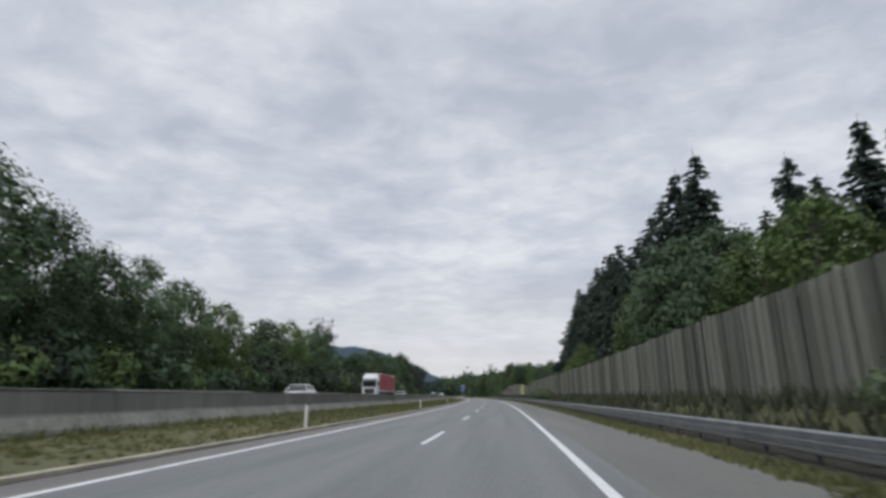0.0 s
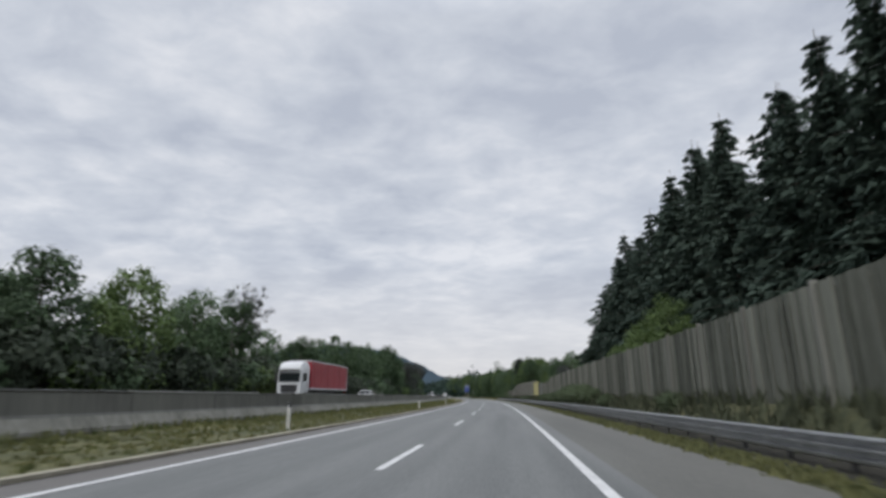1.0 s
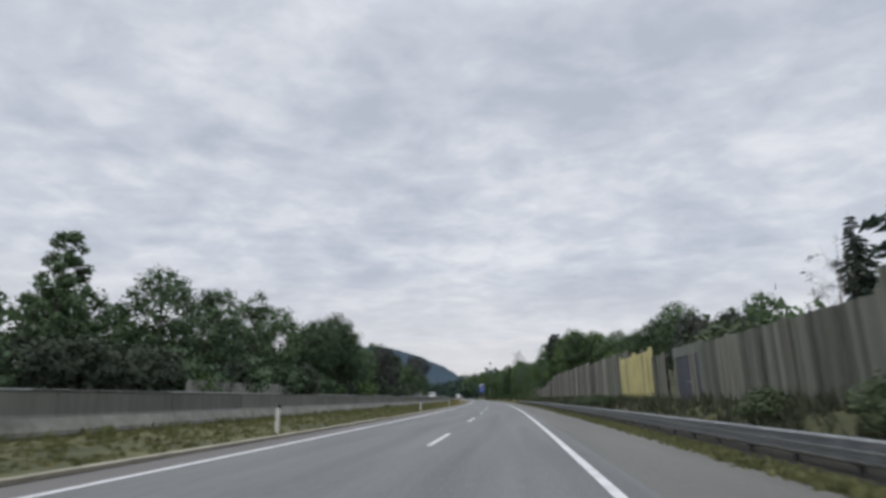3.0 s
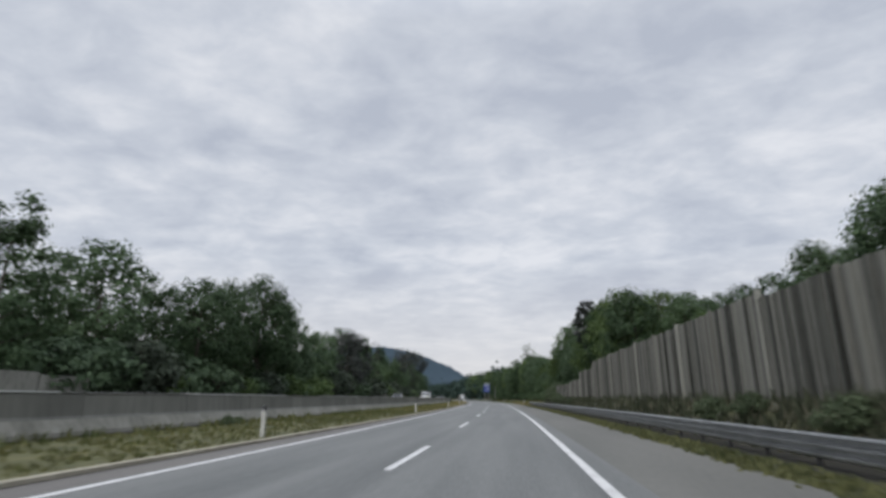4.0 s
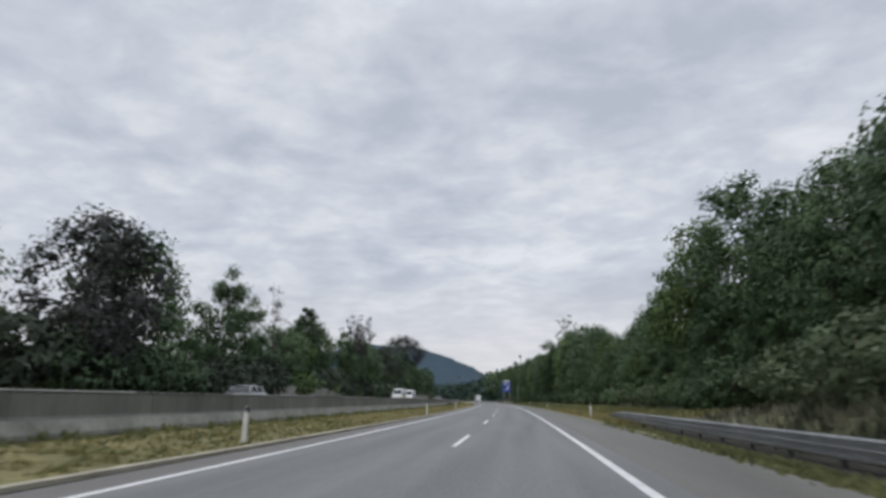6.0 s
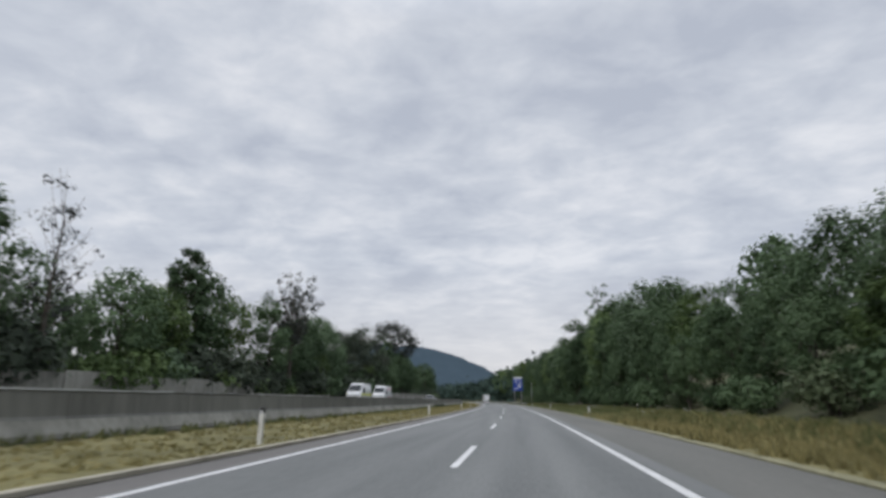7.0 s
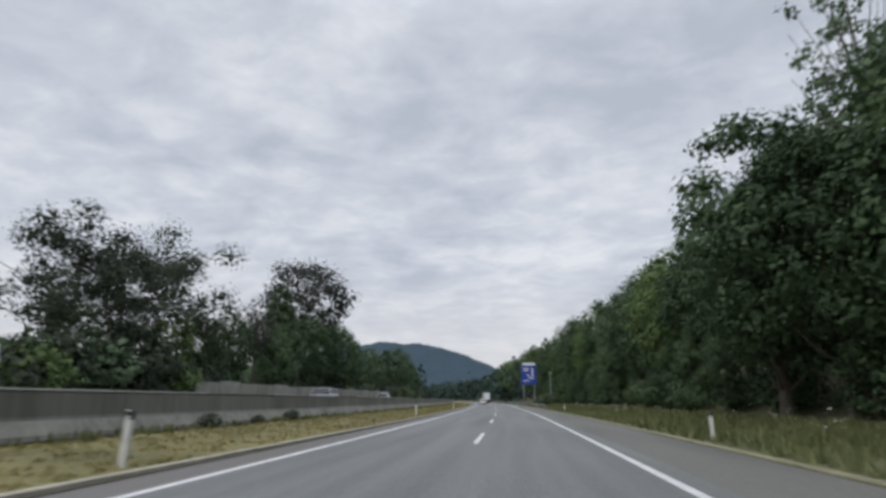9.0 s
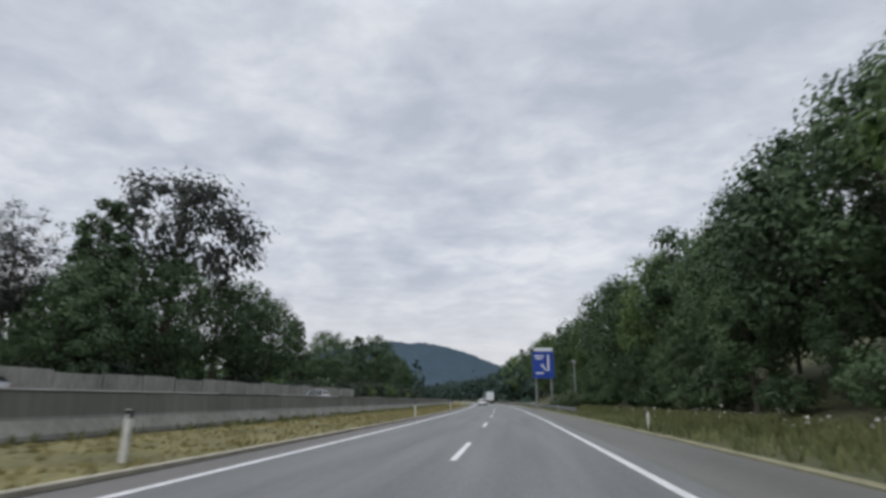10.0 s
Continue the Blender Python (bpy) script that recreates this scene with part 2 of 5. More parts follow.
def box(size, at=(0, 0, 0), bevel=0.0, bm=None, turn=None):
    fresh = bmesh.new()
    bmesh.ops.create_cube(fresh, size=1.0)
    bmesh.ops.scale(fresh, vec=size, verts=fresh.verts[:])
    if bevel:
        bmesh.ops.bevel(fresh, geom=fresh.edges[:], offset=bevel, segments=2, affect="EDGES", profile=0.7)
    if turn:
        bmesh.ops.transform(fresh, matrix=turn, verts=fresh.verts[:])
    bmesh.ops.translate(fresh, vec=at, verts=fresh.verts[:])
    if bm is None:
        return fresh
    tmp = bpy.data.meshes.new("tmp")
    fresh.to_mesh(tmp)
    fresh.free()
    bm.from_mesh(tmp)
    bpy.data.meshes.remove(tmp)
    return bm


def tube(r0, r1, depth, at=(0, 0, 0), turn=None, sides=12, bevel=0.0):
    """A round bar; without a turn it stands on z, from 0 up to depth."""
    bm = bmesh.new()
    bmesh.ops.create_cone(bm, cap_ends=True, segments=sides, radius1=r0, radius2=r1, depth=depth)
    bmesh.ops.translate(bm, vec=(0, 0, depth / 2), verts=bm.verts[:])
    if bevel:
        rims = [e for e in bm.edges if abs(e.verts[0].co.z - e.verts[1].co.z) < 1e-6]
        bmesh.ops.bevel(bm, geom=rims, offset=bevel, segments=2, affect="EDGES")
    if turn:
        bmesh.ops.transform(bm, matrix=turn, verts=bm.verts[:])
    bmesh.ops.translate(bm, vec=at, verts=bm.verts[:])
    return bm


def sweep(name, outline, s0, s1, step, mat, side=0.0, rise=0.0, closed=True):
    """An outline of (x, z), drawn along the motorway from s0 to s1. Its UVs are metres across and along."""
    n = max(2, int(round((s1 - s0) / step)) + 1)
    k = len(outline)
    verts, faces, uvs = [], [], []
    for i in range(n):
        s = s0 + (s1 - s0) * i / (n - 1)
        for x, z in outline:
            verts.append(road(s, x + side, z + rise))
            uvs.append((x + side, s))
    for i in range(n - 1):
        for j in range(k if closed else k - 1):
            a, b = i * k + j, i * k + (j + 1) % k
            faces.append((a, b, b + k, a + k))
    if closed:
        faces.append(tuple(range(k))[::-1])
        faces.append(tuple((n - 1) * k + j for j in range(k)))
    me = mesh_of(name, verts, faces, mat)
    layer = me.uv_layers.new(name="along")
    for loop in me.loops:
        layer.data[loop.index].uv = uvs[loop.vertex_index]
    return me


def structure(name, me, label="", parent=None):
    ob = new(name, me)
    ob.parent = parent
    return tagged(ob, label, "", "", "structure") if parent is None else tagged(ob, label)


def thing(name, m, label, category, group=""):
    ob = new(name)
    ob.empty_display_size = 0.2
    ob.matrix_basis = m
    return tagged(ob, label, category, group)


def smooth_step(a, b, v):
    u = min(1.0, max(0.0, (v - a) / (b - a)))
    return u * u * (3 - 2 * u)


# ---------------------------------------------------------------- ground and roads
OPPOSITE = 0.75            # the other carriageway lies higher


def terrain(s, x):
    """Height of the ground beside the motorway."""
    z = -0.06
    if x < -5.3:
        z = -0.02 + 0.10 * smooth_step(-5.3, -9.0, x)
    if x < -11.5:
        z = OPPOSITE - 0.06
    if x < -24:
        z += 0.25 * smooth_step(-24, -27, x) - 0.5 * smooth_step(-40, -120, x)
    if x > 6.4:
        wall = 1 - smooth_step(222, 246, s)
        z = 0.03 * smooth_step(6.4, 6.8, x) + wall * 0.95 * smooth_step(8.2, 9.5, x) + (1 - wall) * 0.35 * smooth_step(8.0, 12.0, x)
        z += 0.26 * (min(x, 48) - 11.5) * smooth_step(11.5, 18, x)
        z += noise.noise((s * 0.02, x * 0.02, 3)) * 0.9 * smooth_step(12, 30, x)
    p = road(s, x)
    far = math.hypot(p.x - 330, p.y - 980)
    z += 48 * smooth_step(400, 30, far)
    return z


def spaced(stops):
    out = []
    for a, b, step in stops:
        n = max(1, int(round((b - a) / step)))
        out += [a + (b - a) * i / n for i in range(n)]
    return out + [stops[-1][1]]


S_LINES = spaced([(-160, 0, 20), (0, 480, 6), (480, 1000, 20), (1000, 2600, 50)])
X_LINES = spaced([(-1400, -400, 100), (-400, -120, 20), (-120, -27, 8), (-27, -24, 1), (-24, -12, 3), (-12, -11.5, 0.5), (-11.5, -5.3, 0.9), (-5.3, 6.4, 2.4),
                  (6.4, 12, 0.45), (12, 30, 2), (30, 120, 10), (120, 400, 20), (400, 1400, 100)])
verts = [road(s, x, terrain(s, x)) for s in S_LINES for x in X_LINES]
W = len(X_LINES)
faces = [(i * W + j, i * W + j + 1, (i + 1) * W + j + 1, (i + 1) * W + j) for i in range(len(S_LINES) - 1) for j in range(W - 1)]
structure("ground", mesh_of("ground", verts, faces, GROUND, True), "rough meadow and wood floor on both sides of the motorway")

carriageway = structure("road", sweep("road", [(-4.1, 0), (4.05, 0), (4.05, -0.2), (-4.1, -0.2)], -120, 900, 6, ASPHALT), "grey worn asphalt carriageway with two lanes")
structure("margin_strip", sweep("margin_strip", [(-4.94, -0.005), (-4.1, 0.0), (-4.1, -0.2), (-4.94, -0.2)], -120, 900, 6, MARGIN), "brownish asphalt strip between edge line and kerb")
# soil strips either side of the kerb, with its shade painted in
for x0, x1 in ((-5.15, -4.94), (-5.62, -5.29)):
    structure("soil_gap", sweep("soil_gap", [(x0, -0.02), (x1, -0.02 if x0 > -5.3 else 0.015), (x1, -0.2), (x0, -0.2)], -60, 800, 6, SHADED_SOIL), "soil along the kerb, darkened with painted-in shade")
structure("hard_shoulder", sweep("hard_shoulder", [(4.05, 0.0), (6.42, -0.01), (6.42, -0.2), (4.05, -0.2)], -120, 900, 6, SHOULDER), "paler stained asphalt of the emergency lane")
structure("opposite_road", sweep("opposite_road", [(-23.6, 0), (-12.3, 0), (-12.3, -0.2), (-23.6, -0.2)], -120, 900, 6, ASPHALT, rise=OPPOSITE), "grey asphalt of the opposite carriageway")
LINE = [(-0.085, 0.004), (0.085, 0.004), (0.085, -0.01), (-0.085, -0.01)]
structure("edge_line", sweep("edge_line", LINE, -60, 800, 6, PAINT, -3.90), "solid white painted edge line beside the median", carriageway)
structure("edge_line", sweep("edge_line", LINE, -60, 800, 6, PAINT, 3.52), "solid white painted edge line beside the shoulder", carriageway)
for x in (-13.3, -20.6):
    structure("edge_line", sweep("edge_line", LINE, -60, 800, 12, PAINT, x, OPPOSITE), "solid white painted edge line", carriageway)
for k in range(-6, 42):
    s0 = 44.17 + 15 * k
    structure("lane_dash", sweep("lane_dash", [(-0.075, 0.004), (0.075, 0.004), (0.075, -0.01), (-0.075, -0.01)], s0, s0 + 5, 2.5, PAINT), "", carriageway)
structure("kerb", sweep("kerb", [(-5.15, -0.2), (-5.15, 0.05), (-5.17, 0.07), (-5.27, 0.07), (-5.29, 0.04), (-5.29, -0.2)], -60, 800, 6, KERB), "low weathered concrete kerb along the median")
structure("kerb_edge", sweep("kerb_edge", [(6.42, -0.2), (6.42, 0.03), (6.46, 0.05), (6.66, 0.05), (6.68, -0.2)], 228, 800, 6, EDGING), "low sandy concrete edging of the shoulder")

# the concrete wall in the median: a sloped foot and an upright stem
STEM = [(-11.58, 0.64), (-11.64, 0.72), (-11.68, 1.36), (-11.72, 1.42), (-11.86, 1.42), (-11.90, 1.36), (-11.96, 0.75), (-12.0, 0.64)]
FOOT = [(-11.30, -0.1), (-11.34, 0.26), (-11.55, 0.635), (-12.02, 0.635), (-12.2, -0.1)]
median_wall = structure("median_wall", sweep("median_wall", [(-11.74, 0.64), (-11.74, 1.40), (-11.84, 1.40), (-11.84, 0.64)], -60, 800, 6, DARK_STEEL), "weathered grey concrete median wall on a paler foot")
for k in range(-8, 112):
    part("wall_panel", sweep("wall_panel", STEM, 6 * k + 0.015, 6 * k + 5.985, 6, CONCRETE), CONCRETE, median_wall)
structure("wall_foot", sweep("wall_foot", FOOT, -60, 800, 6, PALE_CONCRETE), "paler concrete foot", median_wall)
# raised pale stretches added in place of guardrail glimpses over the wall
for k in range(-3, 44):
    for s0, s1, lift, stone in ((18 * k, 18 * k + 11, 0.05, PALE_CAP), (18 * k + 11, 18 * k + 18, 0.03, CONCRETE)):
        structure("coping", sweep("coping", [(-11.65, 1.424), (-11.65, 1.424 + lift), (-11.93, 1.424 + lift), (-11.93, 1.424)], s0 + 0.02, s1 - 0.02, 6, stone), "pale capping stretch, stands in for the guardrail top behind the wall" if stone is PALE_CAP else "", median_wall)
# soil and shade at the wall's foot, both in one dark strip
structure("soil_strip", sweep("soil_strip", [(-11.32, 0.13), (-10.98, 0.12), (-10.98, -0.1), (-11.32, -0.1)], -60, 800, 6, SHADED_SOIL), "soil along the foot of the median wall, darkened with painted-in shade")
for s0, s1, xs in ((-60, 214, (-5.62, -6.4, -7.4, -8.4, -9.4, -10.4, -11.28)), (214, 800, (-5.62, -6.4, -7.4, -8.4, -9.4, -10.4, -11.28)), (246, 284, (11.8, 11.0, 10.2, 9.4, 8.6, 7.8, 7.2, 6.7)), (284, 700, (11.8, 11.0, 10.2, 9.4, 8.6, 7.8, 7.2, 6.7))):
    outline = [(x, terrain(300, x) + 0.012) for x in xs] + [(xs[-1], -0.3), (xs[0], -0.3)]
    structure("grass_strip", sweep("grass_strip", outline, s0, s1, 6, BED if s0 in (-60, 284) else STRAW_BED), "worn yellowish green grass strip beside the lanes")


# ---------------------------------------------------------------- crash barrier beside the shoulder
RAIL_X = 7.50
guardrail = thing("guardrail", Matrix(), "galvanised steel W-beam crash barrier on posts beside the shoulder", "guardrail")
BEAM = [(0.03, 0.615), (-0.03, 0.622), (-0.10, 0.600), (-0.105, 0.575), (0.01, 0.545), (0.01, 0.480), (-0.105, 0.450), (-0.105, 0.415), (0.01, 0.385), (0.01, 0.320), (-0.105, 0.290), (-0.10, 0.245), (-0.03, 0.215), (0.0, 0.215),
        (0.0, 0.232), (-0.08, 0.252), (-0.085, 0.282), (0.03, 0.312), (0.03, 0.392), (-0.085, 0.420), (-0.085, 0.444), (0.03, 0.474), (0.03, 0.552), (-0.075, 0.580), (-0.02, 0.602), (0.03, 0.597)]
for k in range(-5, 20):
    part("beam", sweep("beam", BEAM, 12 * k, 12 * k + 12.02, 4, STEEL, RAIL_X), STEEL, guardrail)
# the shadow under the rail is painted as this near-black strip
structure("soil_strip", sweep("soil_strip", [(7.12, 0.045), (8.3, 0.075), (8.3, -0.2), (7.12, -0.2)], -60, 244, 6, SHADED_SOIL), "soil under the crash barrier, the rail's shade painted in near black")
post_mesh = from_bm("rail_post", box((0.06, 0.10, 0.78), (0.075, 0, 0.25), 0.012), DARK_STEEL)
for k in range(-20, 121):
    if 2 * k < -40:
        continue
    ob = part("post", post_mesh, DARK_STEEL, guardrail)
    ob.matrix_basis = stand(2 * k, RAIL_X)
for s0, s1, drop in ((240, 248, 0.62),):
    n = 5
    verts, faces = [], []
    for i in range(n):
        u = i / (n - 1)
        for x, z in BEAM:
            verts.append(road(s0 + (s1 - s0) * u, RAIL_X + x + 0.25 * u, z - drop * u * u))
    k = len(BEAM)
    for i in range(n - 1):
        for j in range(k):
            a, b = i * k + j, i * k + (j + 1) % k
            faces.append((a, b, b + k, a + k))
    part("end_piece", mesh_of("end_piece", verts, faces, STEEL), STEEL, guardrail, "beam bent down into the ground")

# ---------------------------------------------------------------- timber noise barrier
WALL_X, BAY = 9.7, 4.0


def wall_top(s):
    if s < 108:
        return 3.88 + 0.06 * math.sin(s * 0.09)
    if s < 116:
        return 3.80
    if s < 134:
        return 3.30
    if s < 140:
        return 3.75
    if s < 156:
        return 4.08
    if s < 188:
        return 4.27
    if s < 196:
        return 3.74
    if s < 204:
        return 3.05
    return 2.86


noise_barrier = thing("noise_barrier", Matrix(), "tall weathered timber slat noise barrier behind the crash barrier", "noise barrier")
pole_mesh = from_bm("wall_post", box((0.12, 0.10, 1.0), (0, 0, 0.5), 0.015), TIMBER)
pale_pole_mesh = from_bm("wall_post", box((0.18, 0.10, 1.0), (0, 0, 0.5), 0.015), POST_TIMBER)


def slat_box(verts, faces, s, w, z0, z1, out):
    """One upright board of the barrier, as eight corners."""
    b = len(verts)
    for ds in (0.004, w - 0.004):
        for x in (WALL_X - 0.03 - out, WALL_X + 0.02 - out):
            for z in (z0, z1):
                verts.append(road(s + ds, x, z))
    faces += [tuple(b + i for i in f) for f in ((0, 1, 3, 2), (4, 6, 7, 5), (0, 4, 5, 1), (2, 3, 7, 6), (1, 5, 7, 3), (0, 2, 6, 4))]


dice = random.Random(4)
for k in range(-8, 55):
    s0 = BAY * k
    top, foot = wall_top(s0 + 1), 0.85
    ob = part("post", *((pale_pole_mesh, POST_TIMBER, noise_barrier, "bleached timber post") if k % 12 == 0 or (s0 > 140 and k % 2) else (pole_mesh, TIMBER, noise_barrier)))
    ob.matrix_basis = stand(s0, WALL_X - 0.07, foot - 0.5) @ Matrix.Diagonal((1, 1, top - foot + 0.56, 1))
    if 124 < s0 < 132 or 132 < s0 < 140:
        continue
    mid = foot + (top - foot) * 0.52
    single = 148 <= s0 < 188
    timber = TIMBER if s0 > 146 else GREY_TIMBER
    tiers = ((foot - 0.25, top),) if s0 < 200 else ((foot - 0.25, mid - 0.012), (mid + 0.012, top))
    for z0, z1 in tiers:
        verts, faces = [], []
        s = s0 + 0.08
        gap = 0.035 if s0 < 112 else 0.018
        while s < s0 + BAY - 0.1:
            w = min(dice.uniform(0.10, 0.17), s0 + BAY - 0.06 - s)
            out = dice.uniform(0, 0.07)
            if single:
                v, f = [], []
                slat_box(v, f, s, w, z0, z1 - dice.uniform(0.0, 0.05), out)
                part("slat", mesh_of("slat", v, f, SLAT_TIMBER), SLAT_TIMBER, noise_barrier)
            else:
                slat_box(verts, faces, s, w, z0, z1 - dice.uniform(0.0, 0.05), out)
            s += w + gap
        if verts:
            tagged(part("slat_panel", mesh_of("slat_panel", verts, faces, timber), timber, noise_barrier), kind="stuff")
    rail = [(WALL_X + 0.03, mid - 0.05), (WALL_X + 0.03, mid + 0.05), (WALL_X + 0.09, mid + 0.05), (WALL_X + 0.09, mid - 0.05)]
    for dz in (0.0, -(mid - foot) * 0.8, (top - mid) * 0.85):
        part("cross_rail", sweep("cross_rail", [(x, z + dz) for x, z in rail], s0, s0 + BAY, 4, TIMBER), TIMBER, noise_barrier)
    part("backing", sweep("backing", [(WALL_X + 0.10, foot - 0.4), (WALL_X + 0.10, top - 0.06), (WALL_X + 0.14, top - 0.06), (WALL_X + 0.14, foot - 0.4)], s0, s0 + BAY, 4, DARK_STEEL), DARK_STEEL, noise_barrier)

# the service door in the barrier, and the pale yellow ribbed bay after it
door = thing("service_door", stand(126.6, WALL_X - 0.05, 0.8), "dark bluish grey steel double door set into the barrier", "door")
for y in (0.08, 3.52):
    part("door_post", box((0.16, 0.16, 2.6), (0, y, 1.3), 0.015), GREEN_PANEL, door, "grey green post")
for y in (0.98, 2.62):
    leaf = part("door_leaf", box((0.08, 1.60, 2.1), (0.03, y, 1.05), 0.015), DOOR_BLUE, door, "dark bluish steel leaf")
    part("handle", box((0.05, 0.14, 0.04), (-0.05, y + (0.6 if y < 2 else -0.6), 1.05), 0.01), STEEL, leaf)
part("lintel", box((0.14, 3.3, 0.42), (0.03, 1.8, 2.35), 0.015), GREEN_PANEL, door, "grey green panel over the door")

yellow_bay = thing("yellow_barrier_bay", stand(134.3, WALL_X - 0.06, 0.8), "pale yellow ribbed panels set into the timber barrier", "noise barrier")
for k in range(2):
    panel = part("panel", box((0.10, 3.6, 2.85), (0.04, 1.95 + 3.7 * k, 1.42), 0.02), YELLOW, yellow_bay)
    for j in range(9):
        part("rib", box((0.05, 0.14, 2.75), (-0.03, 0.38 + 3.7 * k + 0.39 * j, 1.42), 0.012), YELLOW, panel)
for y in (0.05, 3.8, 7.55):
    part("post", box((0.20, 0.16, 3.0), (0, y, 1.5), 0.015), YELLOW, yellow_bay, "pale yellow painted post")

# noise panels on the far side of the opposite carriageway
far_barrier = thing("roadside_panel_wall", Matrix(), "low pale concrete panel wall beside the opposite carriageway", "noise barrier")
for s0, s1 in ((148, 172), (268, 296), (356, 444)):
    s = s0
    while s < s1:
        top = OPPOSITE + 1.95 + 0.08 * math.sin(s) + 0.25 * smooth_step(360, 440, s)
        part("panel", sweep("panel", [(-24.3, OPPOSITE - 0.3), (-24.3, top), (-24.42, top), (-24.42, OPPOSITE - 0.3)], s, s + 3.9, 4, PALE_CONCRETE), PALE_CONCRETE, far_barrier)
        s += 4
median_rail = thing("median_guardrail", Matrix(), "galvanised crash barrier just behind the median wall", "guardrail")
for k in range(-4, 50):
    part("beam", sweep("beam", BEAM, 12 * k, 12 * k + 12.02, 6, STEEL, -12.75, OPPOSITE + 0.07 + 0.05 * math.sin(k * 2.1)), STEEL, median_rail)
for k in range(-10, 150):
    ob = part("post", post_mesh, DARK_STEEL, median_rail)
    ob.matrix_basis = stand(4 * k, -12.9, OPPOSITE)
far_rail = thing("far_guardrail", Matrix(), "galvanised crash barrier beyond the opposite lanes", "guardrail")
for k in range(-4, 56):
    part("beam", sweep("beam", BEAM, 12 * k, 12 * k + 12.02, 6, STEEL, -23.4, OPPOSITE), STEEL, far_rail)
for k in range(-10, 150):
    ob = part("post", post_mesh, DARK_STEEL, far_rail)
    ob.matrix_basis = stand(4 * k, -23.55, OPPOSITE)


# ---------------------------------------------------------------- marker posts
def marker_post(m, label):
    ob = thing("marker_post", m, label, "marker post", "marker posts along the motorway")
    bm = box((0.12, 0.10, 1.02), (0, 0, 0.48), 0.02)
    for v in bm.verts:
        if v.co.z > 0.9:
            v.co.z += v.co.x * -0.5
    part("shaft", bm, POST_WHITE, ob)
    part("cap", box((0.128, 0.108, 0.17), (0, 0, 0.915), 0.015), PLASTIC, ob, "black head")
    part("reflector", box((0.05, 0.012, 0.10), (0, -0.058, 0.86), 0.004), LAMP, ob)
    return ob


first_post = marker_post(stand(21.8, -5.95, 0.0, 2), "white plastic marker post with black band on the grass median")
for s, x, lean in ((55.0, -5.95, 1.0), (89.8, -5.95, -1.5), (123.3, -5.95, 0.5), (157.1, -5.95, 0.0), (189.3, -5.95, 1.0), (224, -5.95, 0.0), (258.5, -5.95, -2.0), (290.6, -6.1, -2.5), (322.3, -5.95, -1.0), (357.6, -6.3, 0.5), (391, -5.95, 0), (425, -5.95, 0), (458, -5.95, 0)):
    copy_thing(first_post, stand(s, x, 0.0, 2, 1, lean))
right_post = marker_post(stand(249.5, 7.05, 0.0), "white plastic marker post in the grass beside the shoulder")
for s, lean in ((290.2, -1.5), (330.6, -2.0), (372.0, 0.0), (410, 0), (450, 0)):
    copy_thing(right_post, stand(s, 7.05, 0.0, 0, 0.88, lean))

# ---------------------------------------------------------------- signs ahead
SIGN_S = 430
sign = thing("motorway_sign", stand(SIGN_S, 7.4, 0.0), "blue motorway sign with white head on a tall steel mast", "road sign")
part("panel", box((3.1, 0.12, 3.9), (0, 0, 6.3), 0.04), BLUE, sign, "blue panel")
part("head_panel", box((2.7, 0.12, 0.5), (0.1, 0, 8.54), 0.03), SIGN_WHITE, sign, "white head panel")
part("arrow_shaft", box((0.28, 0.02, 2.3), (0.75, -0.075, 6.6), 0.008), SIGN_WHITE, sign, "white arrow stripe")
part("arrow_branch", box((0.24, 0.02, 1.3), (0.1, -0.075, 5.9), 0.008, turn=pose(0, 0, 0, 0, -38, 0)), SIGN_WHITE, sign, "white arrow stripe")
for z, w in ((7.6, 1.4), (7.2, 1.0), (5.1, 1.2)):
    part("text_bar", box((w, 0.02, 0.2), (-0.55, -0.075, z), 0.006), SIGN_WHITE, sign, "white bar of writing")
for x in (-1.1, 1.1):
    part("mast", tube(0.16, 0.12, 8.6, (x, 0.2, 0)), STEEL, sign)
part("cross_arm", box((3.0, 0.12, 0.12), (0, 0.13, 7.4), 0.02), STEEL, sign)
part("cross_arm", box((3.0, 0.12, 0.12), (0, 0.13, 5.0), 0.02), STEEL, sign)
part("foot_plate", box((3.2, 0.8, 0.5), (0, 0.2, 0.0), 0.06), PALE_CONCRETE, sign)

mast = thing("roadside_mast", stand(428, 11.6, 0.5), "slim grey steel mast at the edge of the wood", "mast")
part("shaft", tube(0.14, 0.09, 6.0), STEEL, mast)
part("head", box((0.5, 0.3, 0.4), (0, 0, 6.1), 0.04), STEEL, mast)

# low dark drums of the crash barrier that begins again past the sign
late_rail = thing("guardrail", Matrix(), "galvanised crash barrier that begins before the sign", "guardrail")
for k in range(0, 20):
    part("beam", sweep("beam", BEAM, 398 + 12 * k, 410.02 + 12 * k, 6, STEEL, RAIL_X - 0.1), STEEL, late_rail)
for k in range(0, 60):
    ob = part("post", post_mesh, DARK_STEEL, late_rail)
    ob.matrix_basis = stand(398 + 4 * k, RAIL_X - 0.1)


# ---------------------------------------------------------------- vehicles
def loft(stations, mat_name=None):
    """A closed hull from stations (y, [(half width, z), ...]) with equal counts, mirrored on x."""
    bm = bmesh.new()
    rings = []
    for y, prof in stations:
        ring = [bm.verts.new((-w, y, z)) for w, z in prof] + [bm.verts.new((w, y, z)) for w, z in reversed(prof)]
        rings.append(ring)
    for a, b in zip(rings, rings[1:]):
        k = len(a)
        for j in range(k):
            bm.faces.new((a[j], a[(j + 1) % k], b[(j + 1) % k], b[j]))
    bm.faces.new(rings[0])
    bm.faces.new(rings[-1][::-1])
    return bm


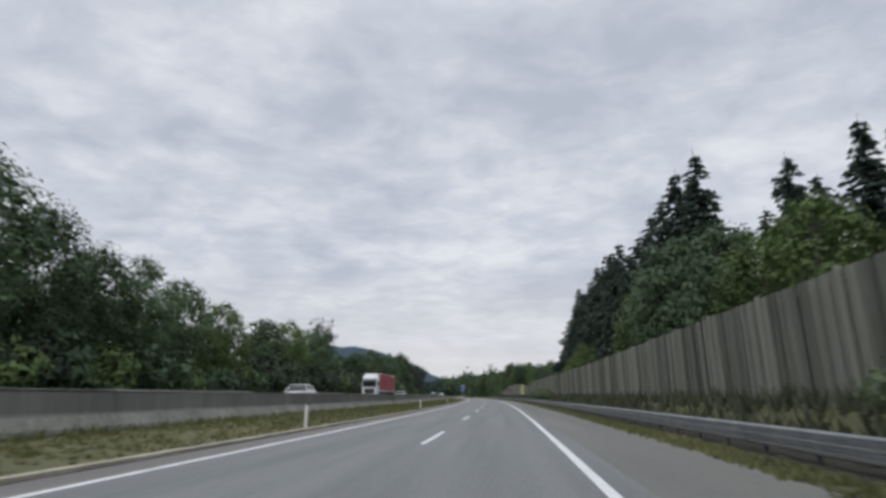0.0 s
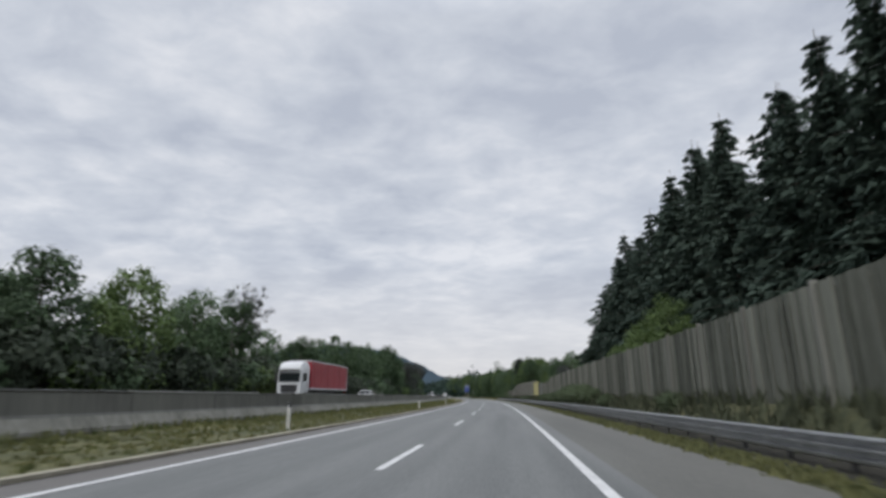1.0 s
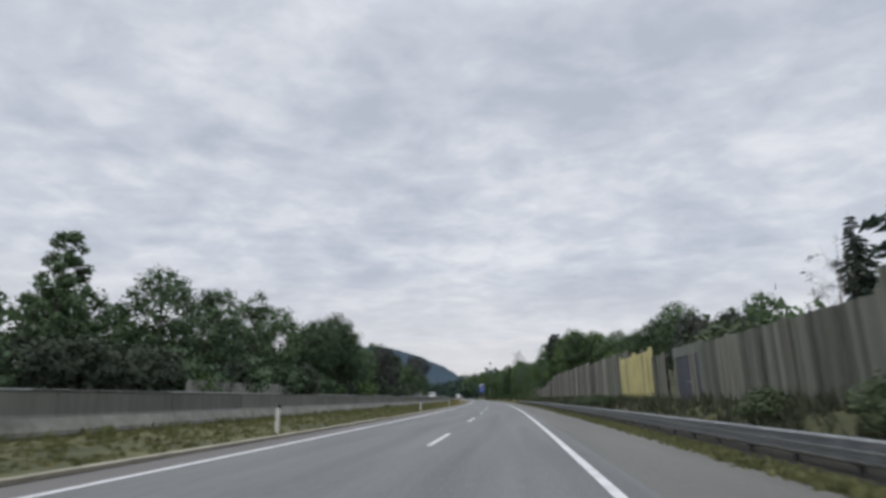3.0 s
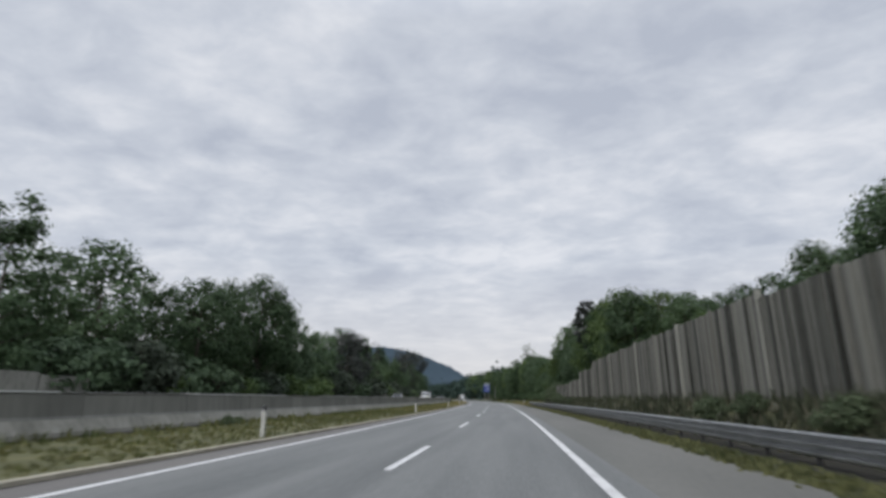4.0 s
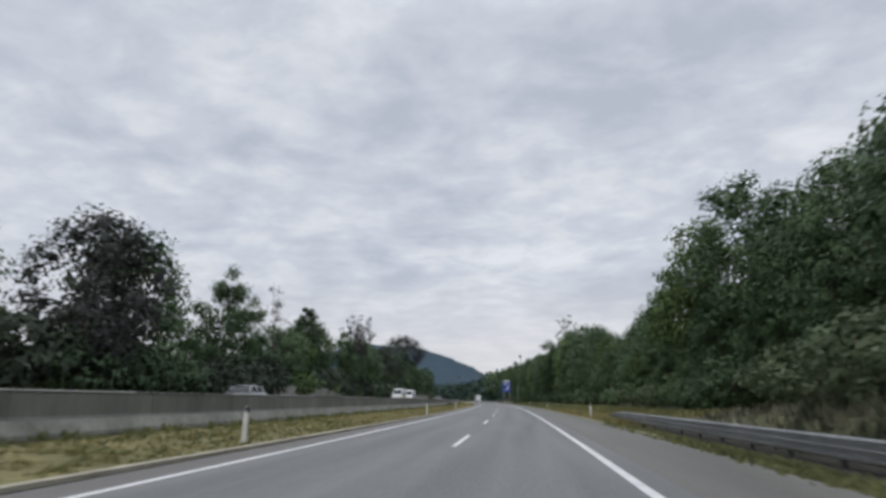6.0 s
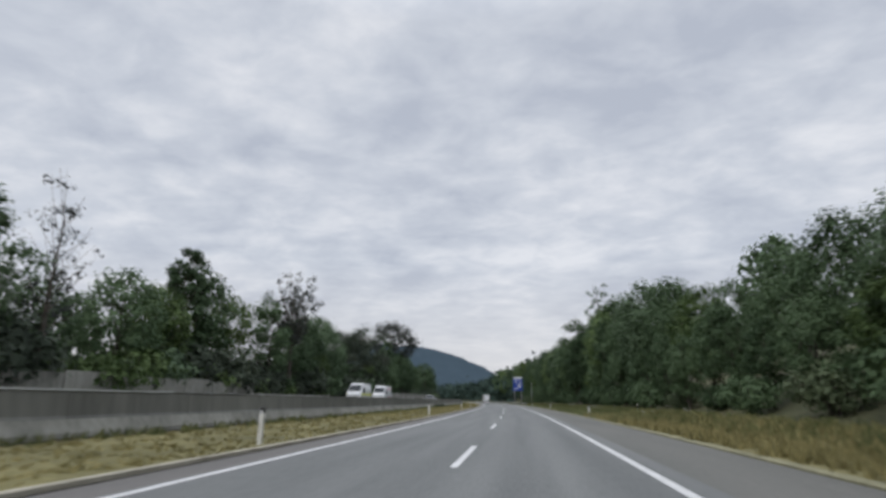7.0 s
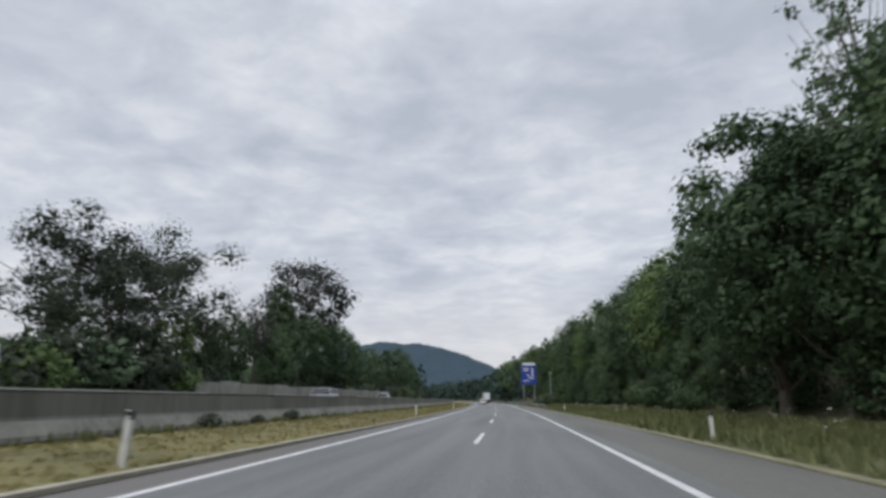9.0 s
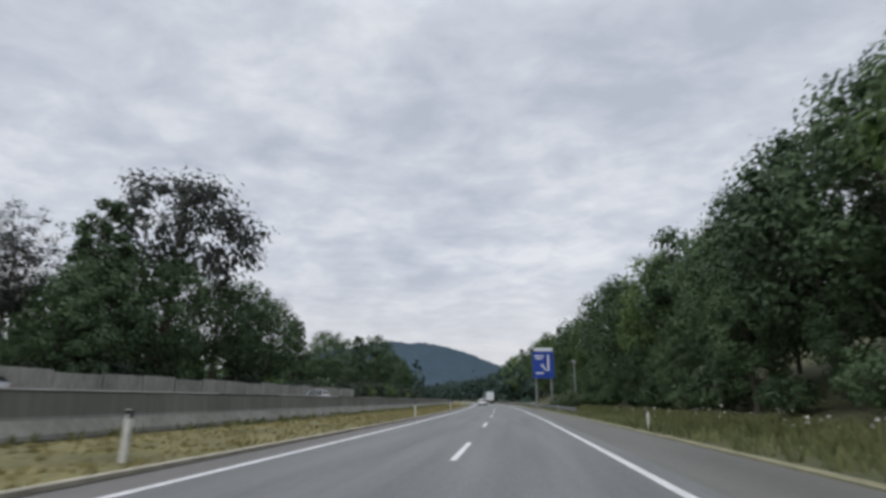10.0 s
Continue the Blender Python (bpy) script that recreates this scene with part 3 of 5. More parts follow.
def wheels(ob, places, r, w):
    turn = pose(0, 0, 0, 0, 90, 0)
    for x, y in places:
        tyre = part("wheel", tube(r, r, w, (x - w / 2, y, r), turn, 20, 0.03), RUBBER, ob, "black rubber tyre")
        part("rim", tube(r * 0.62, r * 0.55, w + 0.02, (x - w / 2 - 0.01, y, r), turn, 14, 0.01), STEEL, tyre, "grey metal rim")


def car(m, paint, label, estate=False):
    """A passenger car that faces +y."""
    ob = thing("car", m, label, "car", "cars on the motorway")
    hull = [(-2.15, [(0.62, 0.35), (0.72, 0.62), (0.68, 0.86)]), (-2.0, [(0.80, 0.24), (0.88, 0.62), (0.80, 0.94)]), (-1.2, [(0.84, 0.2), (0.90, 0.62), (0.84, 0.97)]),
            (0.0, [(0.84, 0.2), (0.90, 0.62), (0.85, 0.95)]), (0.9, [(0.84, 0.2), (0.90, 0.60), (0.83, 0.92)]), (1.8, [(0.82, 0.22), (0.86, 0.55), (0.74, 0.78)]), (2.15, [(0.66, 0.3), (0.70, 0.5), (0.6, 0.66)])]
    bm = loft(hull)
    bmesh.ops.bevel(bm, geom=[e for e in bm.edges if e.calc_face_angle(0) > 0.5], offset=0.05, segments=2, affect="EDGES")
    part("body", bm, paint, ob, smooth=True)
    back = -2.0 if estate else -1.75
    cabin = [(back, [(0.78, 0.93), (0.72, 1.0), (0.62, 1.02)]), (back + 0.4, [(0.80, 0.93), (0.70, 1.30), (0.56, 1.36)]), (-0.6, [(0.81, 0.93), (0.68, 1.40), (0.54, 1.45)]),
             (0.2, [(0.81, 0.92), (0.68, 1.38), (0.54, 1.43)]), (1.05, [(0.78, 0.88), (0.74, 0.93), (0.70, 0.95)])]
    part("window_band", loft(cabin), GLASS, ob, "dark tinted glass", True)
    roof = [(back + 0.3, [(0.58, 1.345), (0.56, 1.375), (0.5, 1.385)]), (-0.6, [(0.66, 1.42), (0.64, 1.455), (0.55, 1.475)]), (0.3, [(0.66, 1.39), (0.64, 1.425), (0.55, 1.445)])]
    part("roof", loft(roof), paint, ob, smooth=True)
    for x in (-1, 1):
        for y, lean in ((-0.35, 4), (-1.35 if estate else -1.2, 14), (0.55, -42)):
            part("pillar", box((0.05, 0.08, 0.56 if lean > -20 else 0.66), (x * 0.755, y, 1.17), 0.012, turn=pose(0, 0, 0, -lean, 0, 0) @ pose(0, 0, 0, 0, -14 * x, 0)), paint, ob)
        part("headlight", box((0.34, 0.12, 0.14), (x * 0.56, 2.0, 0.66), 0.03), LAMP, ob)
        part("tail_light", box((0.26, 0.08, 0.2), (x * 0.62, -2.09, 0.76), 0.02), TAIL, ob)
        part("mirror", box((0.18, 0.1, 0.13), (x * 0.95, 0.55, 1.0), 0.03), paint, ob)
    part("bumper", box((1.5, 0.14, 0.2), (0, 2.08, 0.42), 0.05), PLASTIC, ob)
    part("bumper", box((1.5, 0.14, 0.2), (0, -2.1, 0.42), 0.05), PLASTIC, ob)
    part("number_plate", box((0.5, 0.02, 0.11), (0, -2.18, 0.56), 0.004), SIGN_WHITE, ob)
    wheels(ob, ((-0.78, 1.35), (0.78, 1.35), (-0.78, -1.3), (0.78, -1.3)), 0.32, 0.2)
    return ob


def van(m, stripe, label):
    """A white high-roofed rescue van that faces +y."""
    ob = thing("van", m, label, "van", "vans on the opposite carriageway")
    hull = [(-2.9, [(0.92, 0.35), (0.98, 1.0), (0.94, 1.8), (0.82, 2.42), (0.7, 2.48)]), (0.9, [(0.94, 0.3), (1.0, 1.0), (0.95, 1.8), (0.83, 2.45), (0.7, 2.52)]),
            (1.35, [(0.94, 0.3), (1.0, 1.0), (0.94, 1.75), (0.80, 2.28), (0.66, 2.34)]), (2.1, [(0.94, 0.3), (0.98, 1.0), (0.90, 1.36), (0.80, 1.44), (0.7, 1.46)]), (2.75, [(0.86, 0.35), (0.90, 0.85), (0.82, 1.1), (0.72, 1.16), (0.6, 1.17)])]
    bm = loft(hull)
    bmesh.ops.bevel(bm, geom=[e for e in bm.edges if e.calc_face_angle(0) > 0.5], offset=0.05, segments=2, affect="EDGES")
    part("body", bm, CAR_WHITE, ob)
    part("windscreen", box((1.5, 0.03, 0.98), (0, 1.78, 1.88), 0.02, turn=pose(0, 0, 0, 40, 0, 0)), GLASS, ob, "dark windscreen")
    for x in (-1, 1):
        part("side_window", box((0.03, 0.85, 0.55), (x * 0.955, 1.12, 1.62), 0.02, turn=pose(0, 0, 0, 0, -5 * x, 0)), GLASS, ob, "dark side window")
        part("headlight", box((0.3, 0.16, 0.24), (x * 0.72, 2.62, 0.92), 0.04), LAMP, ob)
        part("mirror", box((0.2, 0.12, 0.3), (x * 1.1, 1.6, 1.5), 0.04), PLASTIC, ob)
        part("tail_light", box((0.12, 0.06, 0.5), (x * 0.88, -2.92, 1.1), 0.02), TAIL, ob)
        part("side_strip", box((0.04, 3.4, 0.12), (x * 0.99, -0.6, 0.72), 0.012), PLASTIC, ob)
        if stripe is YELLOW_BAND:
            part("side_band", box((0.03, 5.0, 0.26), (x * 0.985, -0.3, 1.12), 0.01), stripe, ob, "bright yellow band")
        else:
            part("side_band", box((0.03, 3.1, 0.14), (x * 0.905, -1.2, 2.08), 0.01, turn=pose(0, 0, 0, 0, -11 * x, 0)), stripe, ob, "red stripe under the roof")
            part("lower_band", box((0.03, 3.2, 0.12), (x * 0.985, -1.0, 0.92), 0.01), stripe, ob, "red stripe over the sill")
            part("emblem", box((0.03, 0.3, 0.42), (x * 0.955, -2.05, 1.62), 0.01, turn=pose(0, 0, 0, 0, -5 * x, 0)), PLASTIC, ob, "small dark emblem")
    part("grille", box((1.0, 0.08, 0.3), (0, 2.76, 0.72), 0.03), PLASTIC, ob)
    part("bumper", box((1.8, 0.16, 0.26), (0, 2.76, 0.42), 0.06), PLASTIC, ob)
    wheels(ob, ((-0.85, 1.75), (0.85, 1.75), (-0.85, -1.75), (0.85, -1.75)), 0.36, 0.22)
    return ob


def truck(m, tarp, label):
    """An articulated lorry that faces +y; its front is at y = 0."""
    ob = thing("truck", m, label, "truck")
    cab = loft([(-2.2, [(1.15, 0.9), (1.22, 1.6), (1.2, 3.2), (1.05, 3.75)]), (-1.2, [(1.18, 0.6), (1.24, 1.6), (1.22, 3.2), (1.08, 3.85)]),
                (-0.25, [(1.18, 0.45), (1.24, 1.6), (1.2, 3.0), (1.05, 3.55)]), (0.0, [(1.1, 0.45), (1.16, 1.6), (1.1, 2.9), (0.95, 3.2)])])
    bmesh.ops.bevel(cab, geom=[e for e in cab.edges if e.calc_face_angle(0) > 0.5], offset=0.08, segments=2, affect="EDGES")
    part("cab", cab, CAR_WHITE, ob, "white cab")
    part("windscreen", box((2.05, 0.05, 0.95), (0, 0.0, 2.35), 0.03, turn=pose(0, 0, 0, 4, 0, 0)), GLASS, ob, "dark windscreen")
    part("sun_visor", box((2.1, 0.3, 0.1), (0, 0.12, 2.95), 0.03), PLASTIC, ob)
    part("grille", box((1.6, 0.06, 0.75), (0, 0.03, 1.25), 0.03), PLASTIC, ob)
    part("bumper", box((2.4, 0.3, 0.45), (0, 0.0, 0.6), 0.08), CAR_WHITE, ob)
    for x in (-1, 1):
        part("side_window", box((0.04, 0.95, 0.7), (x * 1.235, -0.85, 2.35), 0.03), GLASS, ob, "dark side window")
        part("headlight", box((0.45, 0.1, 0.22), (x * 0.88, 0.12, 0.85), 0.04), LAMP, ob)
        part("mirror", box((0.16, 0.22, 0.75), (x * 1.42, -0.15, 2.3), 0.04), PLASTIC, ob)
    part("chassis", box((0.9, 14.5, 0.3), (0, -8.3, 1.0), 0.03), PLASTIC, ob)
    trailer = part("trailer_box", box((2.5, 13.4, 2.75), (0, -9.4, 2.62), 0.05), tarp, ob, "red tarpaulin trailer" if tarp is RED_TARP else "pale trailer box")
    part("roof_edge", box((2.56, 13.46, 0.1), (0, -9.4, 4.0), 0.02), SIGN_WHITE, trailer, "white roof edge")
    part("lower_edge", box((2.56, 13.46, 0.14), (0, -9.4, 1.28), 0.02), SIGN_WHITE, trailer, "white lower edge")
    for k in range(6):
        part("tarp_strap", box((2.54, 0.06, 2.6), (0, -3.6 - 2.3 * k, 2.62), 0.01), DARK_STEEL if tarp is not RED_TARP else tarp, trailer)
    part("rear_frame", box((2.54, 0.08, 2.8), (0, -16.1, 2.62), 0.02), SIGN_WHITE, trailer)
    for x in (-1, 1):
        part("tail_light", box((0.4, 0.06, 0.16), (x * 0.95, -16.15, 1.05), 0.02), TAIL, ob)
    wheels(ob, [(x, y) for x in (-1.05, 1.05) for y in (-1.3, -4.6, -12.2, -13.5, -14.8)], 0.5, 0.32)
    return ob


NEAR_LANE, FAR_LANE = -15.2, -18.6
truck(stand(86.0, FAR_LANE + 0.6, OPPOSITE, 180), RED_TARP, "white lorry with a red tarpaulin trailer on the opposite carriageway")
van(stand(314, FAR_LANE, OPPOSITE, 180), YELLOW_BAND, "white rescue van with a yellow side band on the opposite carriageway")
van(stand(328, FAR_LANE, OPPOSITE, 180), RED_TARP, "white rescue van with a red side stripe on the opposite carriageway")
white_car = car(stand(118, FAR_LANE + 0.8, OPPOSITE, 180), CAR_WHITE, "white car on the opposite carriageway")
for s, x in ((46, NEAR_LANE), (405, FAR_LANE)):
    copy_thing(white_car, stand(s, x, OPPOSITE, 180))
car(stand(247, FAR_LANE + 1, OPPOSITE, 180), CAR_SILVER, "silver estate car on the opposite carriageway", True)
car(stand(361, NEAR_LANE, OPPOSITE, 180), CAR_SILVER, "silver car on the opposite carriageway", True)
car(stand(470, -2.0), CAR_WHITE, "white car ahead in the fast lane")
truck(stand(560, 1.9), PALE_CONCRETE, "pale lorry far ahead in the slow lane")


# ---------------------------------------------------------------- trees
def leaf_cards(name, centres, sizes, mat, rng, narrow=0.8, aim=None, lift=0.34, out=None, stray=0.42):
    """Many small pointed leaves or sprays, a triangle each. out: the way that each one faces, loosely."""
    n = len(centres)
    c = np.asarray(centres, float)
    facing = rng.normal(size=(n, 3)) * (0.62 if out is None else stray) + np.array([0, 0, lift])
    if out is not None:
        facing += np.asarray(out)
    u = np.cross(facing, rng.normal(size=(n, 3)))
    if aim is not None:
        u = np.asarray(aim) + rng.normal(size=(n, 3)) * 0.30
    u /= np.linalg.norm(u, axis=1)[:, None] + 1e-9
    v = np.cross(u, facing)
    v /= np.linalg.norm(v, axis=1)[:, None] + 1e-9
    size = np.asarray(sizes)[:, None]
    co = np.stack([c - u * size * 0.5 - v * size * narrow * 0.5, c - u * size * 0.5 + v * size * narrow * 0.5, c + u * size * 0.5], 1).reshape(-1, 3)
    me = bpy.data.meshes.new(name)
    me.vertices.add(3 * n)
    me.vertices.foreach_set("co", co.ravel())
    me.loops.add(3 * n)
    me.loops.foreach_set("vertex_index", np.arange(3 * n))
    me.polygons.add(n)
    me.polygons.foreach_set("loop_start", np.arange(0, 3 * n, 3))
    me.polygons.foreach_set("loop_total", np.full(n, 3))
    me.materials.append(mat)
    me.update(calc_edges=True)
    return me


def limb_mesh(name, limbs, mat):
    """Tapered, bent limbs, each (points, first radius, last radius)."""
    verts, faces = [], []
    for pts, r0, r1 in limbs:
        k, sides = len(pts), 6 if r0 > 0.06 else 3
        base = len(verts)
        for i, p in enumerate(pts):
            d = (pts[min(i + 1, k - 1)] - pts[max(i - 1, 0)]).normalized()
            x = d.orthogonal().normalized()
            y = d.cross(x)
            r = r0 + (r1 - r0) * i / (k - 1)
            for j in range(sides):
                a = 2 * math.pi * j / sides
                verts.append(p + (x * math.cos(a) + y * math.sin(a)) * r)
        for i in range(k - 1):
            for j in range(sides):
                a, b = base + i * sides + j, base + i * sides + (j + 1) % sides
                faces.append((a, b, b + sides, a + sides))
        faces.append(tuple(base + (k - 1) * sides + j for j in range(sides)))
    return mesh_of(name, verts, faces, mat, True)


HIGH = {}                  # the true height of each kind's crown, as built


def crown_clumps(d, high, wide, clear):
    """Clumps spread over an egg-shaped crown, the outer ones first: (place, radius, way out)."""
    low, top = high * clear, high * 1.0
    half = (top - low) / 2
    n, out = 46, []
    for i in range(n):
        if d.random() < 0.10:
            continue
        v = 1 - 2 * (i + 0.5) / n
        az = i * 2.39996 + d.uniform(-0.3, 0.3)
        flat = math.sqrt(1 - v * v)
        r = wide * d.uniform(0.21, 0.35)
        reach = d.uniform(0.74, 1.04)
        belly = 1.0 - 0.18 * max(0.0, v)
        c = Vector((math.cos(az) * flat * (wide - r * 0.55) * reach * belly, math.sin(az) * flat * (wide - r * 0.55) * reach * belly,
                    low + half + v * (half - r * 0.7) * d.uniform(0.88, 1.04)))
        out.append((c, r))
    for i in range(9):
        u = d.uniform(-0.6, 0.75)
        out.append((Vector((d.gauss(0, wide * 0.28), d.gauss(0, wide * 0.28), low + half + u * half * 0.8)), wide * d.uniform(0.24, 0.36)))
    return out


def broad_tree(seed, high, wide, leaves, mat, label, clear=0.18, open_crown=0.0, leaf=0.41, name="tree", limbs_n=20, round_top=1.0, clump=1.0, stout=1.0, form=""):
    """A broad-leaved tree: trunk, limbs and a crown of leaf clumps with gaps."""
    rng = np.random.default_rng(seed)
    d = random.Random(seed)
    ob = thing(name, Matrix(), label, "tree" if name == "tree" else "bush")
    dense = open_crown < 0.05
    top = Vector((d.uniform(-0.5, 0.5), d.uniform(-0.5, 0.5), high * 0.86)) * (1 if name == "tree" else 0.6)
    bend = Vector((d.uniform(-0.5, 0.5), d.uniform(-0.5, 0.5), 0)) * (1 if name == "tree" else 0.4)
    trunk = [top * u + bend * math.sin(u * math.pi) for u in (0, 0.15, 0.3, 0.5, 0.75, 1.0)]
    limbs = [(trunk, high * 0.017 + 0.03, 0.03)]
    clumps = []
    if dense:
        clumps = crown_clumps(d, high, wide, clear)
        for i, (c, r) in enumerate(clumps[:: 2 if name == "tree" else 5]):
            u = max(0.08, min(0.92, (c.z / high - 0.16) * 0.95))
            start = top * u + bend * math.sin(u * math.pi)
            limbs.append(([start, start.lerp(c, 0.5) + Vector((0, 0, -0.03 * high)), c], max(0.035, high * 0.006 * (1.1 - u)), 0.012))
    elif form:
        # a ball of twigs on a bare trunk, or limbs that fan out into separate tufts
        vase = form == "vase"
        foot = Vector((0, 0, high * (clear if vase else (clear + 1) / 2)))
        tall = high * (1 - clear) * (0.94 if vase else 0.5)
        for i in range(limbs_n):
            v = (0.22 + 0.76 * ((i + 0.5) / limbs_n) ** 0.7) if vase else 0.96 - 1.9 * (i + 0.5) / limbs_n
            flat = math.sqrt(1 - v * v)
            az = i * 2.39996 + d.uniform(-0.3, 0.3)
            far = d.uniform(0.80, 1.08)
            end = foot + Vector((math.cos(az) * flat * wide * far, math.sin(az) * flat * wide * far, v * tall * far))
            u = min(0.9, clear * d.uniform(0.75, 1.0) if vase else max(clear * 0.9, end.z / high - 0.22))
            start = top * u + bend * math.sin(u * math.pi)
            mid = start.lerp(end, 0.5) + Vector((0, 0, 0.10 if vase else -0.05)) * wide
            limbs.append(([start, mid, end], max(0.05, high * 0.006 * (1.1 - u)) * stout, 0.016 * stout))
            for f in ((0.58, 0.72, 0.86, 1.0) if vase else (0.35, 0.58, 0.80, 1.0)):
                if d.random() < open_crown:
                    continue
                c = start.lerp(end, f) + Vector((d.gauss(0, 0.25), d.gauss(0, 0.25), d.gauss(0, 0.25)))
                clumps.append((c, clump * wide * d.uniform(0.13, 0.22)))
    else:
        for i in range(limbs_n):
            u = clear + (0.96 - clear) * ((i + 0.5) / limbs_n) ** 0.85
            start = top * u + bend * math.sin(u * math.pi)
            az = i * 2.4 + d.uniform(-0.4, 0.4)
            shape = math.sin(math.pi * min(1.0, 0.22 + 0.78 * (1 - (1 - u) ** 1.2) ** round_top)) ** 0.6
            out = wide * (0.35 + 0.65 * shape) * d.uniform(0.7, 1.12)
            rise = high * (0.06 + 0.16 * u) * d.uniform(0.5, 1.4)
            end = start + Vector((math.cos(az) * out, math.sin(az) * out, rise))
            mid = start.lerp(end, 0.5) + Vector((0, 0, -0.08 * out))
            limbs.append(([start, mid, end], max(0.04, high * 0.007 * (1.1 - u)) * stout, 0.015 * stout))
            for f in (0.45, 0.75, 1.0):
                if d.random() < 0.12 + open_crown:
                    continue
                c = start.lerp(end, f) + Vector((d.gauss(0, 0.4), d.gauss(0, 0.4), d.gauss(0, 0.35)))
                clumps.append((c, clump * wide * d.uniform(0.24, 0.40) * (0.9 if f < 0.5 else 1)))
        for i in range(4):
            clumps.append((top + Vector((d.gauss(0, wide * 0.16), d.gauss(0, wide * 0.16), high * d.uniform(0.0, 0.06))), clump * wide * d.uniform(0.16, 0.27)))
    total = sum(r * r for _, r in clumps)
    pts, sizes, outs = [], [], []
    heart = np.array((0, 0, high * (0.5 + 0.35 * clear)))
    for c, r in clumps:
        k = max(16, int(2 * leaves * r * r / total))
        inner = k // 10 if dense else k // 7
        v = rng.normal(size=(k, 3))
        v /= np.linalg.norm(v, axis=1)[:, None]
        reach = rng.uniform(0.25, 1.0, k) ** 0.45
        fringe = rng.random(k) < (0.06 if dense or form else 0.10)
        reach[fringe] = rng.uniform(0.92, 1.12 if dense or form else 1.2, fringe.sum())
        if form == "vase":
            reach *= rng.uniform(0.55, 1.0, k)
        reach[:inner] = rng.uniform(0.0, 0.42 if dense else 0.7, inner)
        o = v.copy()
        v *= (r * reach)[:, None]
        v[:, 2] *= 0.78
        v += rng.normal(size=(k, 3)) * 0.06 * r
        v += np.array(c)
        away = v - heart
        away /= np.linalg.norm(away, axis=1)[:, None] + 1e-9
        outs.append(o * 0.62 + away * 0.46)
        pts.append(v)
        # small at the fringe, fuller behind
        z = rng.uniform(0.7, 1.25, k) * leaf * (1.22 - 0.52 * np.clip(reach, 0.2, 1.25))
        if dense:
            z[:inner] = rng.uniform(0.55, 0.9, inner) * min(r, 1.7 * leaf + 0.1)
        elif open_crown < 0.11:
            z[:inner] *= 1.3
        sizes.append(z)
    pts = np.concatenate(pts)
    HIGH[ob] = float(np.percentile(pts[:, 2], 99.4))
    part("trunk", limb_mesh("trunk", limbs, BARK), BARK, ob)
    part("crown", leaf_cards("crown", pts, np.concatenate(sizes), mat, rng, 0.84, None, 0.36, np.concatenate(outs)), mat, ob)
    return ob


def spruce(seed, high, wide, label, sprays=2600, spray=1.0, taper=0.70):
    """A spruce: straight trunk, whorls of drooping branches, thinning upward."""
    rng = np.random.default_rng(seed)
    d = random.Random(seed)
    ob = thing("spruce", Matrix(), label, "tree")
    limbs = [([Vector((0, 0, 0)), Vector((0.05, 0, high * 0.5)), Vector((0, 0.05, high))], high * 0.013 + 0.04, 0.015)]
    tips = []
    whorls = int(high * 1.7)
    for i in range(whorls):
        u = 0.10 + 0.88 * i / whorls
        z = high * u
        reach = wide * (1 - u) ** taper * d.uniform(0.78, 1.12) + 0.15
        for j in range(6 if u < 0.8 else 4):
            az = j * 2 * math.pi / 6 + i * 0.9 + d.uniform(-0.3, 0.3)
            r = reach * d.uniform(0.65, 1.1)
            a = Vector((0, 0, z))
            b = a + Vector((math.cos(az) * r * 0.6, math.sin(az) * r * 0.6, -0.10 * r))
            c = a + Vector((math.cos(az) * r, math.sin(az) * r, -0.24 * r + 0.1))
            if j % 2 == 0:
                limbs.append(([a, b, c], 0.03 * (1.2 - u), 0.008))
            tips.append((a, c, r))
    total = sum(r for _, _, r in tips)
    pts, sizes, aims = [], [], []
    for a, c, r in tips:
        k = max(8, int(3.1 * sprays * r / total))
        f = rng.uniform(0.04, 1.05, k) ** 0.8
        p = np.array(a)[None] + (np.array(c) - np.array(a))[None] * f[:, None]
        p += rng.normal(size=(k, 3)) * np.array([0.16, 0.16, 0.10]) * (0.6 + 0.12 * r)
        p[:, 2] -= 0.12 + 0.10 * r * f * f
        pts.append(p)
        way_out = np.array(c) - np.array(a)
        aims.append(np.repeat((way_out / np.linalg.norm(way_out) + np.array([0, 0, -0.35]))[None], k, 0))
        sizes.append(rng.uniform(0.6, 1.15, k) * (0.46 + 0.055 * r) * spray)
    HIGH[ob] = high
    part("trunk", limb_mesh("trunk", limbs, BARK), BARK, ob)
    part("crown", leaf_cards("crown", np.concatenate(pts), np.concatenate(sizes), NEEDLES, rng, 0.55, np.concatenate(aims), 0.55), NEEDLES, ob)
    return ob


def bush(seed, high, wide, leaves, mat, label, leaf=0.36):
    return broad_tree(seed, high, wide, leaves, mat, label, 0.04, 0.0, leaf, "bush", 11, 0.5)


